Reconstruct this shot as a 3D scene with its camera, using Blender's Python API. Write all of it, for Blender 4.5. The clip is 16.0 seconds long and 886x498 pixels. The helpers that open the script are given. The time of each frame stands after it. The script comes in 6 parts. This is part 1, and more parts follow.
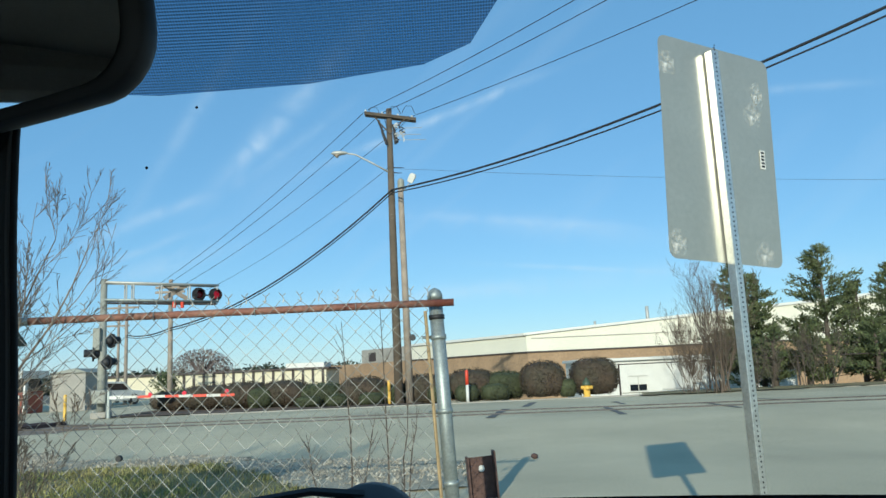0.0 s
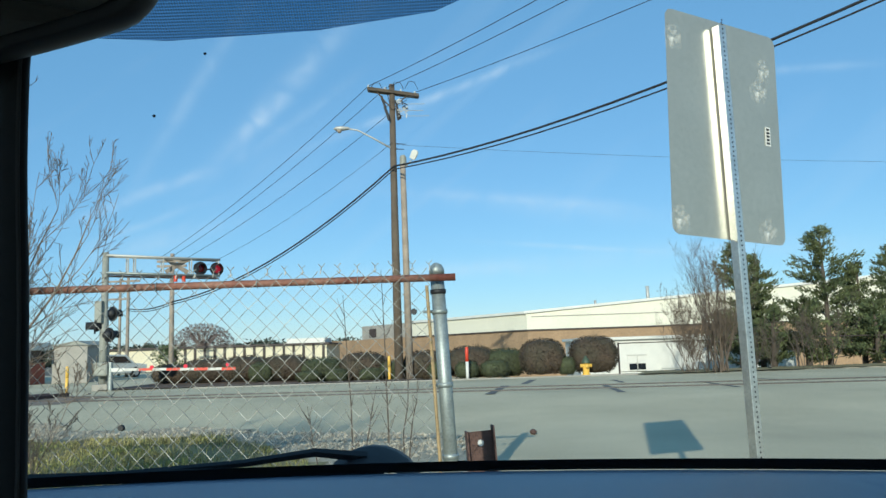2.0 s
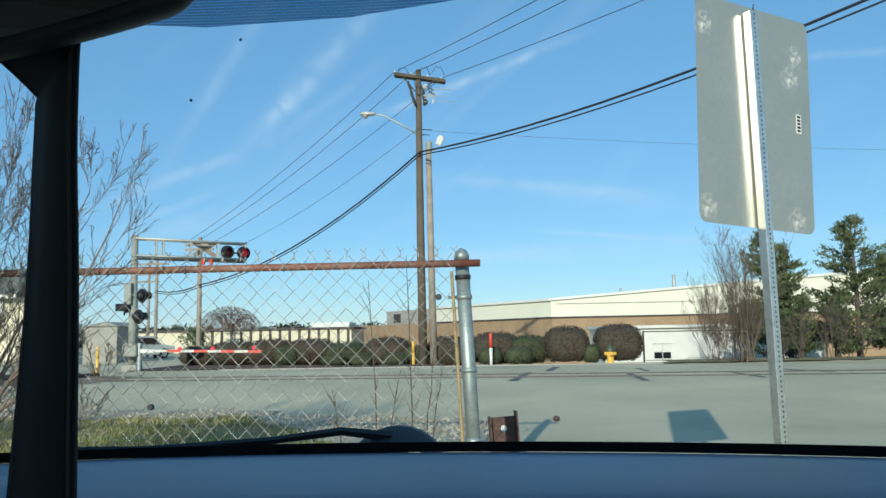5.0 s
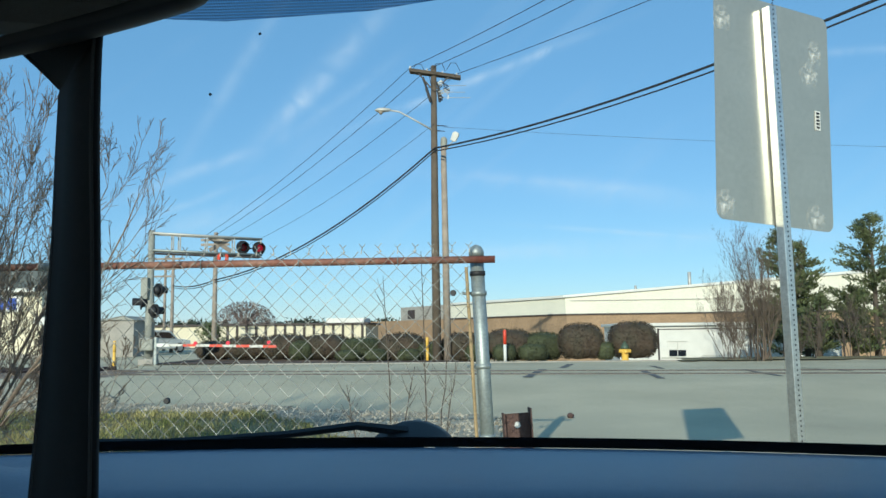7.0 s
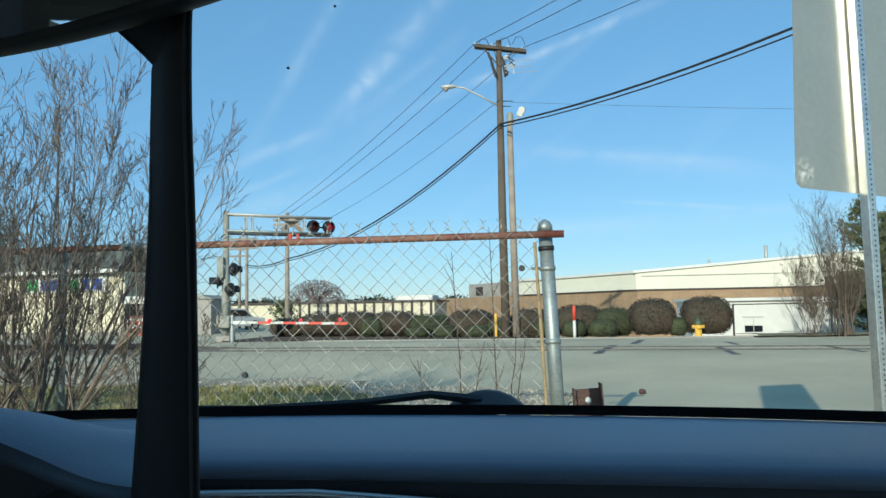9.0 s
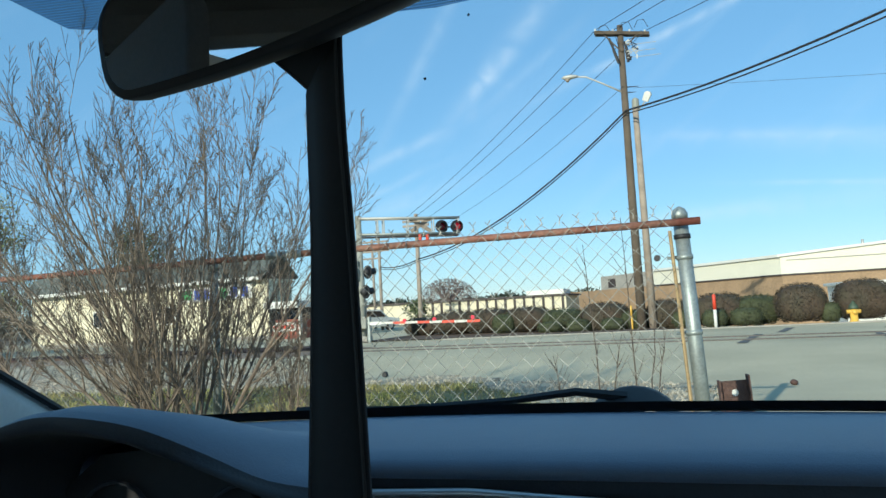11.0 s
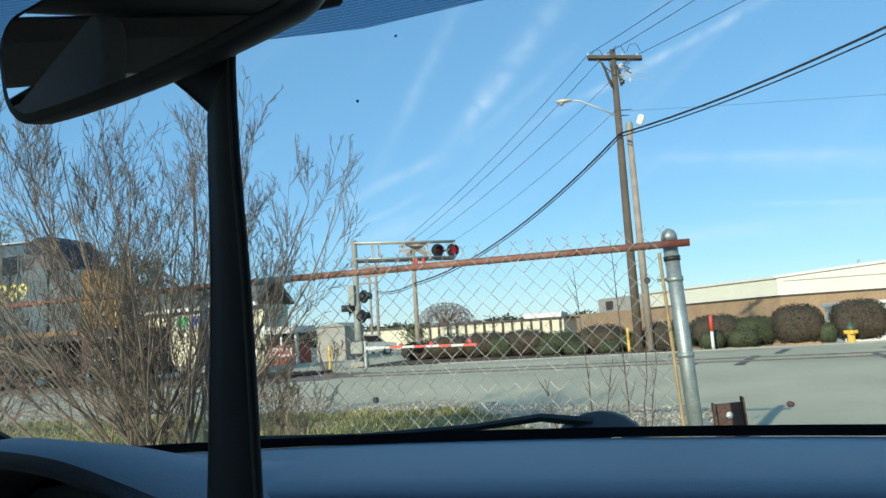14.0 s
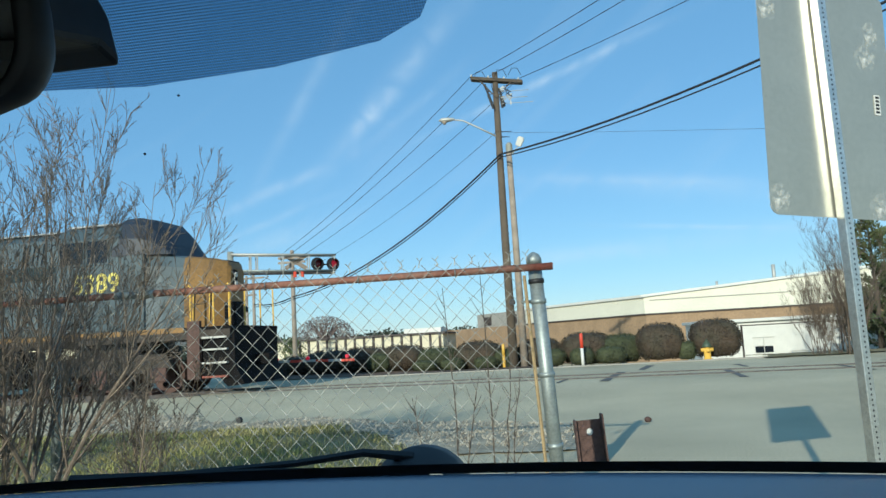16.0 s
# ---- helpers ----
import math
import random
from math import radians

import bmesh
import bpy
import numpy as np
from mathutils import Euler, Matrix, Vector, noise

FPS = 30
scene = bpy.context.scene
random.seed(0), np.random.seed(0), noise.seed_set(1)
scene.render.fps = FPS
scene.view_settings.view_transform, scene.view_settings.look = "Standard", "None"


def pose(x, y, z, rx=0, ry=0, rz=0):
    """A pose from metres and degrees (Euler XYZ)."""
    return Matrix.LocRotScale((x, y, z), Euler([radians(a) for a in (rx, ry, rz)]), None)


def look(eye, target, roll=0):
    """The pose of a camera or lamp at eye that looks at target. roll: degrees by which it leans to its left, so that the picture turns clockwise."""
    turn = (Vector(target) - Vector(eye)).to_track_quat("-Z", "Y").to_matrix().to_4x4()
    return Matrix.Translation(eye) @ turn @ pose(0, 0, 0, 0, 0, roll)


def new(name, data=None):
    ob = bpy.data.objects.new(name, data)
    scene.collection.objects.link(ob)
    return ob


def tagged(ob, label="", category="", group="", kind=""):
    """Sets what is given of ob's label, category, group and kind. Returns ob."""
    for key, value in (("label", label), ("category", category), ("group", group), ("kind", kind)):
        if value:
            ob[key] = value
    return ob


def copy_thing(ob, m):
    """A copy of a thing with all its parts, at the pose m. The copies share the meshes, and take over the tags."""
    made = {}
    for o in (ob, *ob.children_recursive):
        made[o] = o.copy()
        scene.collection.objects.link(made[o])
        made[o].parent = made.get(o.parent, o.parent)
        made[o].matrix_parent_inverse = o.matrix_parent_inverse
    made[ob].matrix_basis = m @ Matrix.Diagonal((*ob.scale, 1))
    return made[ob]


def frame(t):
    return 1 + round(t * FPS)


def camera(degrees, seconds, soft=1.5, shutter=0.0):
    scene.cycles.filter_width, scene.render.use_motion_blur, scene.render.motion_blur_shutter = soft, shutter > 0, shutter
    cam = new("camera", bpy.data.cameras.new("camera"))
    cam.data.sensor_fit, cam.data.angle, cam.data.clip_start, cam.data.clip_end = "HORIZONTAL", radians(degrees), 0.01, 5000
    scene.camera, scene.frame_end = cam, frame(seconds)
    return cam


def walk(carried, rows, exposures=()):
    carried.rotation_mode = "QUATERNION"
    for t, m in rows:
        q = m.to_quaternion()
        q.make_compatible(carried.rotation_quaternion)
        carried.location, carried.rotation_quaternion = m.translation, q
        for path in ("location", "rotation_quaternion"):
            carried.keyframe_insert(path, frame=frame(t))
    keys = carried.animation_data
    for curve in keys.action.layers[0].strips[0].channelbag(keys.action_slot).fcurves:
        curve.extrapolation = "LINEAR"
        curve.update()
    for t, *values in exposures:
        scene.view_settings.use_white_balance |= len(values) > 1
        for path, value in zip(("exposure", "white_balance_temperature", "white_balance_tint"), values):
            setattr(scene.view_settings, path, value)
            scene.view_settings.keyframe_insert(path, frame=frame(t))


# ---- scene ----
cam = camera(59.6, 16.0)
PATH = [
    (0, (0.0321, 0.0319, 1.3072), (0.0244, 2.0074, 1.6197), -2.59),
    (0.5, (0.0310, 0.0319, 1.2992), (-0.0017, 2.0081, 1.6051), -3.39),
    (1, (0.0320, 0.0329, 1.2992), (0.0041, 2.0111, 1.5921), -3.29),
    (1.5, (0.0258, 0.0408, 1.2903), (0.0077, 2.0211, 1.5701), -2.69),
    (2, (0.0247, 0.0378, 1.2843), (0.0114, 2.0213, 1.5399), -1.89),
    (2.5, (0.0247, 0.0408, 1.2853), (0.0131, 2.0266, 1.5229), -1.59),
    (3, (0.0237, 0.0428, 1.2873), (0.0111, 2.0291, 1.5209), -1.59),
    (3.5, (0.0248, 0.0418, 1.2893), (0.0002, 2.0269, 1.5321), -1.69),
    (4, (0.0228, 0.0178, 1.2784), (-0.0378, 2.0031, 1.5127), -1.39),
    (6.5, (0.0238, 0.0258, 1.2794), (-0.0681, 2.0119, 1.4959), -0.90),
    (7, (0.0198, 0.0217, 1.2774), (-0.0961, 2.0070, 1.4902), -0.70),
    (7.5, (0.0138, 0.0137, 1.2745), (-0.1581, 1.9955, 1.4810), -0.50),
    (8, (0.0057, 0.0116, 1.2656), (-0.2304, 1.9885, 1.4560), -0.31),
    (10.5, (0.0288, 0.0098, 1.2674), (-0.3908, 1.9603, 1.4060), -3.91),
    (11, (0.0009, 0.0006, 1.2717), (-0.6112, 1.8980, 1.4299), -3.12),
    (11.5, (-0.0321, -0.0257, 1.2582), (-0.8724, 1.7824, 1.4144), -1.91),
    (12, (-0.0290, -0.0287, 1.2602), (-0.9480, 1.7415, 1.4084), -2.11),
    (12.5, (-0.0260, -0.0387, 1.2582), (-0.9772, 1.7149, 1.3999), -2.50),
    (13, (-0.0190, -0.0216, 1.2640), (-0.9425, 1.7465, 1.4094), -2.91),
    (13.5, (0.0237, 0.0187, 1.2724), (-0.7295, 1.8626, 1.4534), -3.52),
    (14, (0.0566, 0.0360, 1.2699), (-0.5445, 1.9309, 1.4889), -3.62),
    (14.5, (0.0827, 0.0322, 1.2746), (-0.4322, 1.9466, 1.5396), -3.52),
    (15, (0.1000, 0.0024, 1.2795), (-0.3676, 1.9244, 1.5749), -3.42),
    (15.5, (0.1613, -0.0131, 1.2979), (-0.2446, 1.9268, 1.5664), -3.62),
    (16, (0.1640, 0.0270, 1.3040), (-0.1420, 1.9890, 1.5410), -3.20),
]
walk(cam, [(t, look(eye, target, roll)) for t, eye, target, roll in PATH],
     exposures=[(0.0, 0.28, 5550, 0), (8.0, 0.28, 5550, 0), (10.5, 0.34, 5600, 0), (11.5, 0.62, 5750, 0), (12.5, 0.79, 5850, 0), (13.5, 0.66, 5800, 0), (14.5, 0.32, 5600, 0), (16.0, 0.3, 5550, 0)])
# ---- world, sun, exposure ----
SUN_AZ, SUN_EL = radians(11.8), radians(19.0)
world = bpy.data.worlds.new("world")
scene.world = world
world.use_nodes = True
wn, wl = world.node_tree.nodes, world.node_tree.links
wn.clear()
sky = wn.new("ShaderNodeTexSky")
sky.sky_type, sky.sun_disc = "NISHITA", False
sky.sun_elevation, sky.sun_rotation = SUN_EL, math.pi + SUN_AZ
sky.altitude, sky.air_density, sky.dust_density, sky.ozone_density = 200, 1.0, 0.1, 2.4
wc = wn.new("ShaderNodeTexCoord")
wm = wn.new("ShaderNodeMapping")
wm.vector_type = "TEXTURE"
wm.inputs["Rotation"].default_value = (0.0, radians(-38), 0.0)
wm.inputs["Scale"].default_value = (0.42, 0.6, 0.065)
wz = wn.new("ShaderNodeTexNoise")
wz.inputs["Scale"].default_value, wz.inputs["Detail"].default_value, wz.inputs["Distortion"].default_value = 1.1, 7, 0.35
wr = wn.new("ShaderNodeMapRange")
wr.inputs["From Min"].default_value, wr.inputs["From Max"].default_value, wr.inputs["To Max"].default_value = 0.53, 0.86, 0.16
wx = wn.new("ShaderNodeMixRGB")
wx.inputs["Color2"].default_value = (6.2, 6.6, 7.0, 1)
bg = wn.new("ShaderNodeBackground")
bg.inputs["Strength"].default_value = 0.106
wo = wn.new("ShaderNodeOutputWorld")
wl.new(wc.outputs["Generated"], wm.inputs["Vector"])
wl.new(wm.outputs[0], wz.inputs["Vector"])
wl.new(wz.outputs["Fac"], wr.inputs["Value"])
# thin cirrus wisps: middle, inverse length along, inverse width across, strength
CIRRUS = [
    ((-0.191, 0.925, 0.328), (5.97, -1.28, 2.42), (-37.9, -21.1, 35.8), 0.27),
    ((-0.228, 0.930, 0.289), (15.77, -0.58, 12.57), (-53.4, -34.0, 65.4), 0.28),
    ((-0.355, 0.913, 0.200), (9.93, 2.35, 2.70), (-35.6, -36.2, 100.4), 0.37),
    ((-0.012, 0.949, 0.316), (6.00, -1.08, 1.17), (-48.1, -43.9, 127.4), 0.46),
    ((-0.294, 0.898, 0.328), (5.69, -1.54, 3.38), (-68.6, -38.7, 42.5), 0.18),
    ((0.161, 0.979, 0.123), (7.73, -1.66, -0.94), (21.2, -33.2, 232.3), 0.28),
    ((-0.351, 0.926, 0.141), (8.90, 2.44, 1.60), (-15.2, -16.5, 68.1), 0.25),
    ((0.020, 0.995, 0.099), (3.46, -0.58, 0.04), (-2.3, -6.6, 62.2), 0.26),
    ((0.128, 0.976, 0.177), (4.60, -0.97, -0.81), (6.9, -11.1, 52.8), 0.19),
    ((-0.363, 0.918, 0.161), (11.78, 3.24, 3.08), (-49.3, -45.5, 146.4), 0.25),
    ((0.417, 0.856, 0.305), (10.25, -5.09, -1.34), (-6.1, -52.3, 151.5), 0.25),
    ((0.366, 0.924, 0.109), (5.90, -2.83, -0.41), (0.6, -9.3, 73.1), 0.22),
    ((0.082, 0.979, 0.188), (6.30, -0.88, -0.81), (13.4, -27.5, 134.2), 0.19),
    ((-0.183, 0.939, 0.291), (9.69, -0.68, 4.09), (-54.9, -35.2, 77.0), 0.19),
    ((-0.785, 0.584, 0.207), (5.16, 5.01, 1.85), (-6.0, -29.1, 59.2), 0.19),
]


def sky_node(kind, op, a, b):
    q = wn.new("ShaderNode" + kind)
    q.operation = op
    for k, v in enumerate((a, b)):
        if isinstance(v, (tuple, float)):
            q.inputs[k].default_value = v
        else:
            wl.new(v, q.inputs[k])
    return q


wv = wn.new("ShaderNodeTexNoise")
wv.inputs["Scale"].default_value, wv.inputs["Detail"].default_value, wv.inputs["Distortion"].default_value = 22.0, 6, 1.2
wl.new(wc.outputs["Generated"], wv.inputs["Vector"])
wq = wn.new("ShaderNodeMapRange")
wq.inputs["From Min"].default_value, wq.inputs["From Max"].default_value, wq.inputs["To Min"].default_value = 0.30, 0.66, 0.2
wl.new(wv.outputs["Fac"], wq.inputs["Value"])
cloud = wr.outputs[0]
for middle, along, across, strength in CIRRUS:
    off = sky_node("VectorMath", "SUBTRACT", wc.outputs["Generated"], middle).outputs[0]
    pu, pv = (sky_node("VectorMath", "DOT_PRODUCT", off, ax).outputs["Value"] for ax in (along, across))
    r2 = sky_node("Math", "ADD", sky_node("Math", "MULTIPLY", pu, pu).outputs[0], sky_node("Math", "MULTIPLY", pv, pv).outputs[0]).outputs[0]
    fade = sky_node("Math", "POWER", 0.18, r2).outputs[0]
    soft = sky_node("Math", "MULTIPLY", fade, wq.outputs[0]).outputs[0]
    cloud = sky_node("Math", "ADD", cloud, sky_node("Math", "MULTIPLY", soft, strength).outputs[0]).outputs[0]
wl.new(cloud, wx.inputs["Fac"])
wy = wn.new("ShaderNodeMixRGB")
wy.inputs["Fac"].default_value = 0.5
wy.inputs["Color2"].default_value = (1.75, 3.65, 5.6, 1)
wl.new(sky.outputs[0], wy.inputs["Color1"])
wl.new(wy.outputs[0], wx.inputs["Color1"])
wl.new(wx.outputs[0], bg.inputs["Color"])
wl.new(bg.outputs[0], wo.inputs["Surface"])

sun = new("sun", bpy.data.lights.new("sun", "SUN"))
sun.data.energy, sun.data.angle, sun.data.color = 4.2, radians(0.6), (1.0, 0.86, 0.66)
sun.matrix_world = look((-math.sin(SUN_AZ) * 50, -math.cos(SUN_AZ) * 50, 50 * math.tan(SUN_EL)), (0, 0, 0))


# ---- materials ----
def mat(name, col, rough=0.7, metal=0.0, var=0.25, scale=6.0, fine=60.0, bump=0.0, col2=None, spec=None, island=False, rand=0.0):
    m = bpy.data.materials.new(name)
    m.use_nodes = True
    n, l = m.node_tree.nodes, m.node_tree.links
    b = n["Principled BSDF"]
    b.inputs["Roughness"].default_value, b.inputs["Metallic"].default_value = rough, metal
    if spec is not None:
        b.inputs["Specular IOR Level"].default_value = spec
    tc = n.new("ShaderNodeTexCoord")
    a = n.new("ShaderNodeTexNoise")
    a.inputs["Scale"].default_value, a.inputs["Detail"].default_value = scale, 4
    f = n.new("ShaderNodeTexNoise")
    f.inputs["Scale"].default_value, f.inputs["Detail"].default_value = fine, 3
    l.new(tc.outputs["Object"], a.inputs["Vector"])
    l.new(tc.outputs["Object"], f.inputs["Vector"])
    r = n.new("ShaderNodeMapRange")
    r.inputs["From Min"].default_value, r.inputs["From Max"].default_value = 0.3, 0.7
    l.new(a.outputs["Fac"], r.inputs["Value"])
    mix = n.new("ShaderNodeMixRGB")
    d = col2 or tuple(c * (1 - var) for c in col)
    mix.inputs["Color1"].default_value = (*col, 1)
    mix.inputs["Color2"].default_value = (*d, 1)
    l.new(r.outputs[0], mix.inputs["Fac"])
    mul = n.new("ShaderNodeMixRGB")
    mul.blend_type = "MULTIPLY"
    mul.inputs["Fac"].default_value = 1
    r2 = n.new("ShaderNodeMapRange")
    r2.inputs["From Min"].default_value, r2.inputs["From Max"].default_value = 0.3, 0.7
    r2.inputs["To Min"].default_value, r2.inputs["To Max"].default_value = 1 - var * 0.8, 1 + var * 0.4
    l.new(f.outputs["Fac"], r2.inputs["Value"])
    l.new(mix.outputs[0], mul.inputs["Color1"])
    l.new(r2.outputs[0], mul.inputs["Color2"])
    out = mul
    if island or rand:
        src = n.new("ShaderNodeNewGeometry").outputs["Random Per Island"] if island else n.new("ShaderNodeObjectInfo").outputs["Random"]
        r3 = n.new("ShaderNodeMapRange")
        k = rand or 0.35
        r3.inputs["To Min"].default_value, r3.inputs["To Max"].default_value = 1 - k, 1 + k
        l.new(src, r3.inputs["Value"])
        m3 = n.new("ShaderNodeMixRGB")
        m3.blend_type = "MULTIPLY"
        m3.inputs["Fac"].default_value = 1
        l.new(mul.outputs[0], m3.inputs["Color1"])
        l.new(r3.outputs[0], m3.inputs["Color2"])
        out = m3
    l.new(out.outputs[0], b.inputs["Base Color"])
    if bump:
        bp = n.new("ShaderNodeBump")
        bp.inputs["Strength"].default_value, bp.inputs["Distance"].default_value = min(1, bump), 0.02
        l.new(f.outputs["Fac"], bp.inputs["Height"])
        l.new(bp.outputs[0], b.inputs["Normal"])
    return m


def glow(name, col, strength):
    m = mat(name, col, 0.3, var=0.05)
    b = m.node_tree.nodes["Principled BSDF"]
    b.inputs["Emission Color"].default_value, b.inputs["Emission Strength"].default_value = (*col, 1), strength
    return m


def see_through(name, tint, gloss):
    m = bpy.data.materials.new(name)
    m.use_nodes = True
    n, l = m.node_tree.nodes, m.node_tree.links
    n.clear()
    t, g, x, o = n.new("ShaderNodeBsdfTransparent"), n.new("ShaderNodeBsdfGlossy"), n.new("ShaderNodeMixShader"), n.new("ShaderNodeOutputMaterial")
    t.inputs["Color"].default_value, g.inputs["Roughness"].default_value, x.inputs["Fac"].default_value = (*tint, 1), 0.02, gloss
    l.new(t.outputs[0], x.inputs[1]), l.new(g.outputs[0], x.inputs[2]), l.new(x.outputs[0], o.inputs["Surface"])
    return m


M_ASPHALT = mat("asphalt", (0.58, 0.515, 0.35), 0.9, var=0.3, scale=0.3, fine=45, bump=0.3)
# dark grey for the rail grooves and for the shadows painted on the road
M_ROADDARK = mat("dark road grey", (0.15, 0.145, 0.135), 0.85, var=0.3, scale=3, fine=60, bump=0.3)
M_GRAVELBED = mat("gravel bed", (0.50, 0.44, 0.32), 0.95, var=0.45, scale=1.3, fine=22, bump=0.8)
M_STONE = mat("grey stone", (0.43, 0.385, 0.30), 0.9, var=0.3, scale=8, fine=60, island=True, rand=0.35)
M_SOIL = mat("grass soil", (0.20, 0.19, 0.07), 0.95, var=0.5, scale=1.2, fine=25, bump=0.6, col2=(0.22, 0.18, 0.09))
M_GRASS = mat("grass", (0.27, 0.28, 0.08), 0.8, var=0.3, scale=1.0, fine=20, col2=(0.27, 0.22, 0.10), island=True, rand=0.4)
M_DRYLAND = mat("dry ground", (0.20, 0.17, 0.12), 0.95, var=0.4, scale=0.25, fine=6, bump=0.3)
M_BALLAST = mat("brown ballast", (0.27, 0.21, 0.16), 0.95, var=0.4, scale=2, fine=25, bump=0.8)
M_RAILSTEEL = mat("rail steel", (0.12, 0.105, 0.095), 0.6, 0.5, var=0.4, scale=5)
M_CONCRETE = mat("pale concrete", (0.36, 0.34, 0.30), 0.9, var=0.2, scale=2, fine=40, bump=0.2)
M_GALV = mat("galvanised steel", (0.35, 0.385, 0.37), 0.5, 0.55, var=0.22, scale=9, fine=50)
M_WIRE = mat("fence wire", (0.25, 0.25, 0.225), 0.5, 0.3, var=0.3, scale=3, fine=30)
M_RUST = mat("rusty pipe", (0.19, 0.06, 0.038), 0.75, 0.15, var=0.4, scale=3.0, fine=40, bump=0.3, col2=(0.30, 0.17, 0.12))
M_DARKRUST = mat("dark rusted steel", (0.13, 0.075, 0.06), 0.8, 0.2, var=0.4, scale=8, fine=50, bump=0.3)
M_SIGNBACK = mat("dull aluminium", (0.47, 0.455, 0.385), 0.33, 0.6, var=0.08, scale=4, fine=30)
M_WHITE = mat("white paint", (0.66, 0.65, 0.60), 0.6, var=0.1, scale=2)
M_PALEPANEL = mat("cream metal siding", (0.68, 0.65, 0.53), 0.6, var=0.08, scale=0.6, fine=12)
M_BRICK = mat("tan brick", (0.36, 0.245, 0.145), 0.9, var=0.22, scale=1.2, fine=9, bump=0.2)
M_REDBRICK = mat("red brick", (0.30, 0.10, 0.07), 0.9, var=0.25, scale=2, fine=20)
M_DARKTRIM = mat("dark trim", (0.06, 0.045, 0.04), 0.7)
M_WOODPOLE = mat("weathered brown pole wood", (0.135, 0.105, 0.075), 0.9, var=0.35, scale=2.5, fine=30, bump=0.4)
M_GREYPOLE = mat("pale grey pole wood", (0.36, 0.30, 0.24), 0.9, var=0.3, scale=2.5, fine=30, bump=0.3)
M_CABLE = mat("black cable", (0.02, 0.02, 0.022), 0.6, var=0.1)
M_BARK = mat("grey brown bark", (0.26, 0.205, 0.15), 0.85, var=0.4, scale=6, fine=50, col2=(0.13, 0.098, 0.075))
M_BARKD = mat("dry twig", (0.11, 0.088, 0.068), 0.9, var=0.3, scale=6)
M_BRUSH = mat("grey tan brush twig", (0.145, 0.11, 0.082), 0.9, var=0.3, scale=6)
M_CONIFER = mat("conifer green", (0.085, 0.115, 0.05), 0.8, var=0.4, scale=0.8, fine=8, col2=(0.10, 0.11, 0.035), island=True, rand=0.45)
M_HEDGE = mat("hedge leaf", (0.05, 0.045, 0.027), 0.8, var=0.4, scale=1.5, fine=14, col2=(0.07, 0.047, 0.03), island=True, rand=0.5)
M_HEDGEG = mat("green hedge leaf", (0.058, 0.068, 0.028), 0.8, var=0.4, scale=1.5, fine=14, island=True, rand=0.5)
M_FARTREE = mat("far wood", (0.05, 0.065, 0.045), 0.9, var=0.4, scale=0.2, fine=2, island=True, rand=0.3)
M_GREYTWIG = mat("grey bare crown", (0.22, 0.17, 0.15), 0.9, var=0.3, scale=0.5, island=True, rand=0.4)
M_PALEGREEN = mat("yellow green leaf", (0.36, 0.35, 0.12), 0.8, var=0.4, scale=1, fine=9, island=True, rand=0.4)
M_YELLOW = mat("yellow paint", (0.78, 0.48, 0.08), 0.5, var=0.15, scale=5)
M_REDP = mat("red orange paint", (0.62, 0.06, 0.025), 0.5, var=0.12, scale=5)
M_LOCODUST = mat("dusty brown running gear", (0.075, 0.06, 0.048), 0.9, var=0.5, scale=2.5, fine=22, bump=0.4)
M_LOCOBLUE = mat("dark blue loco paint", (0.070, 0.100, 0.114), 0.5, var=0.3, scale=1.2, fine=18)
# sunlight on the loco roof, put into a paler base colour
M_LOCOSUNLIT = mat("painted sunlit loco roof", (0.50, 0.52, 0.52), 0.6, var=0.3, scale=1.2)
M_LOCOYEL = mat("loco yellow paint", (0.27, 0.145, 0.035), 0.55, var=0.35, scale=1.5, fine=18)
M_LOCOBLK = mat("sooty black steel", (0.012, 0.011, 0.011), 0.8, var=0.4, scale=3, fine=30, spec=0.12)
M_GLASSD = mat("dark window", (0.012, 0.015, 0.02), 0.08, var=0.1)
M_ROOF = mat("grey green shingle", (0.12, 0.13, 0.115), 0.9, var=0.2, scale=1.5, fine=20)
M_HOUSE = mat("cream painted siding", (0.68, 0.62, 0.45), 0.8, var=0.1, scale=1, fine=14)
M_BLUESIGN = mat("blue sign paint", (0.05, 0.10, 0.42), 0.5, var=0.1)
M_GREENSIGN = mat("green sign paint", (0.08, 0.36, 0.12), 0.5, var=0.1)
M_MAST = mat("weathered mast metal", (0.33, 0.335, 0.29), 0.7, 0.15, var=0.25, scale=3, fine=30)
M_ALU = mat("signal aluminium", (0.50, 0.49, 0.45), 0.5, 0.3, var=0.15, scale=4)
M_BLACK = mat("matt black", (0.018, 0.018, 0.02), 0.6, var=0.2)
M_REDLENS = glow("lit red lens", (0.50, 0.010, 0.03), 0.4)
M_REDDIM = mat("unlit red lens", (0.20, 0.012, 0.016), 0.25, var=0.1)
M_DASH = mat("slate blue dashboard plastic", (0.128, 0.156, 0.215), 0.42, var=0.08, scale=4, fine=420, bump=0.12)
M_DASHLOW = mat("charcoal dashboard plastic", (0.035, 0.04, 0.05), 0.6, var=0.12, scale=5, fine=300, bump=0.1)
M_RUBBER = mat("black rubber", (0.011, 0.011, 0.012), 0.6, var=0.2)
M_STRAP = mat("black strap cloth", (0.009, 0.010, 0.013), 0.8, var=0.2, scale=20, fine=200)
M_PILLAR = mat("grey beige pillar trim", (0.66, 0.64, 0.59), 0.75, var=0.06, scale=5, fine=200)
M_LINER = mat("charcoal headliner", (0.11, 0.11, 0.108), 0.95, var=0.1, scale=6, fine=200)
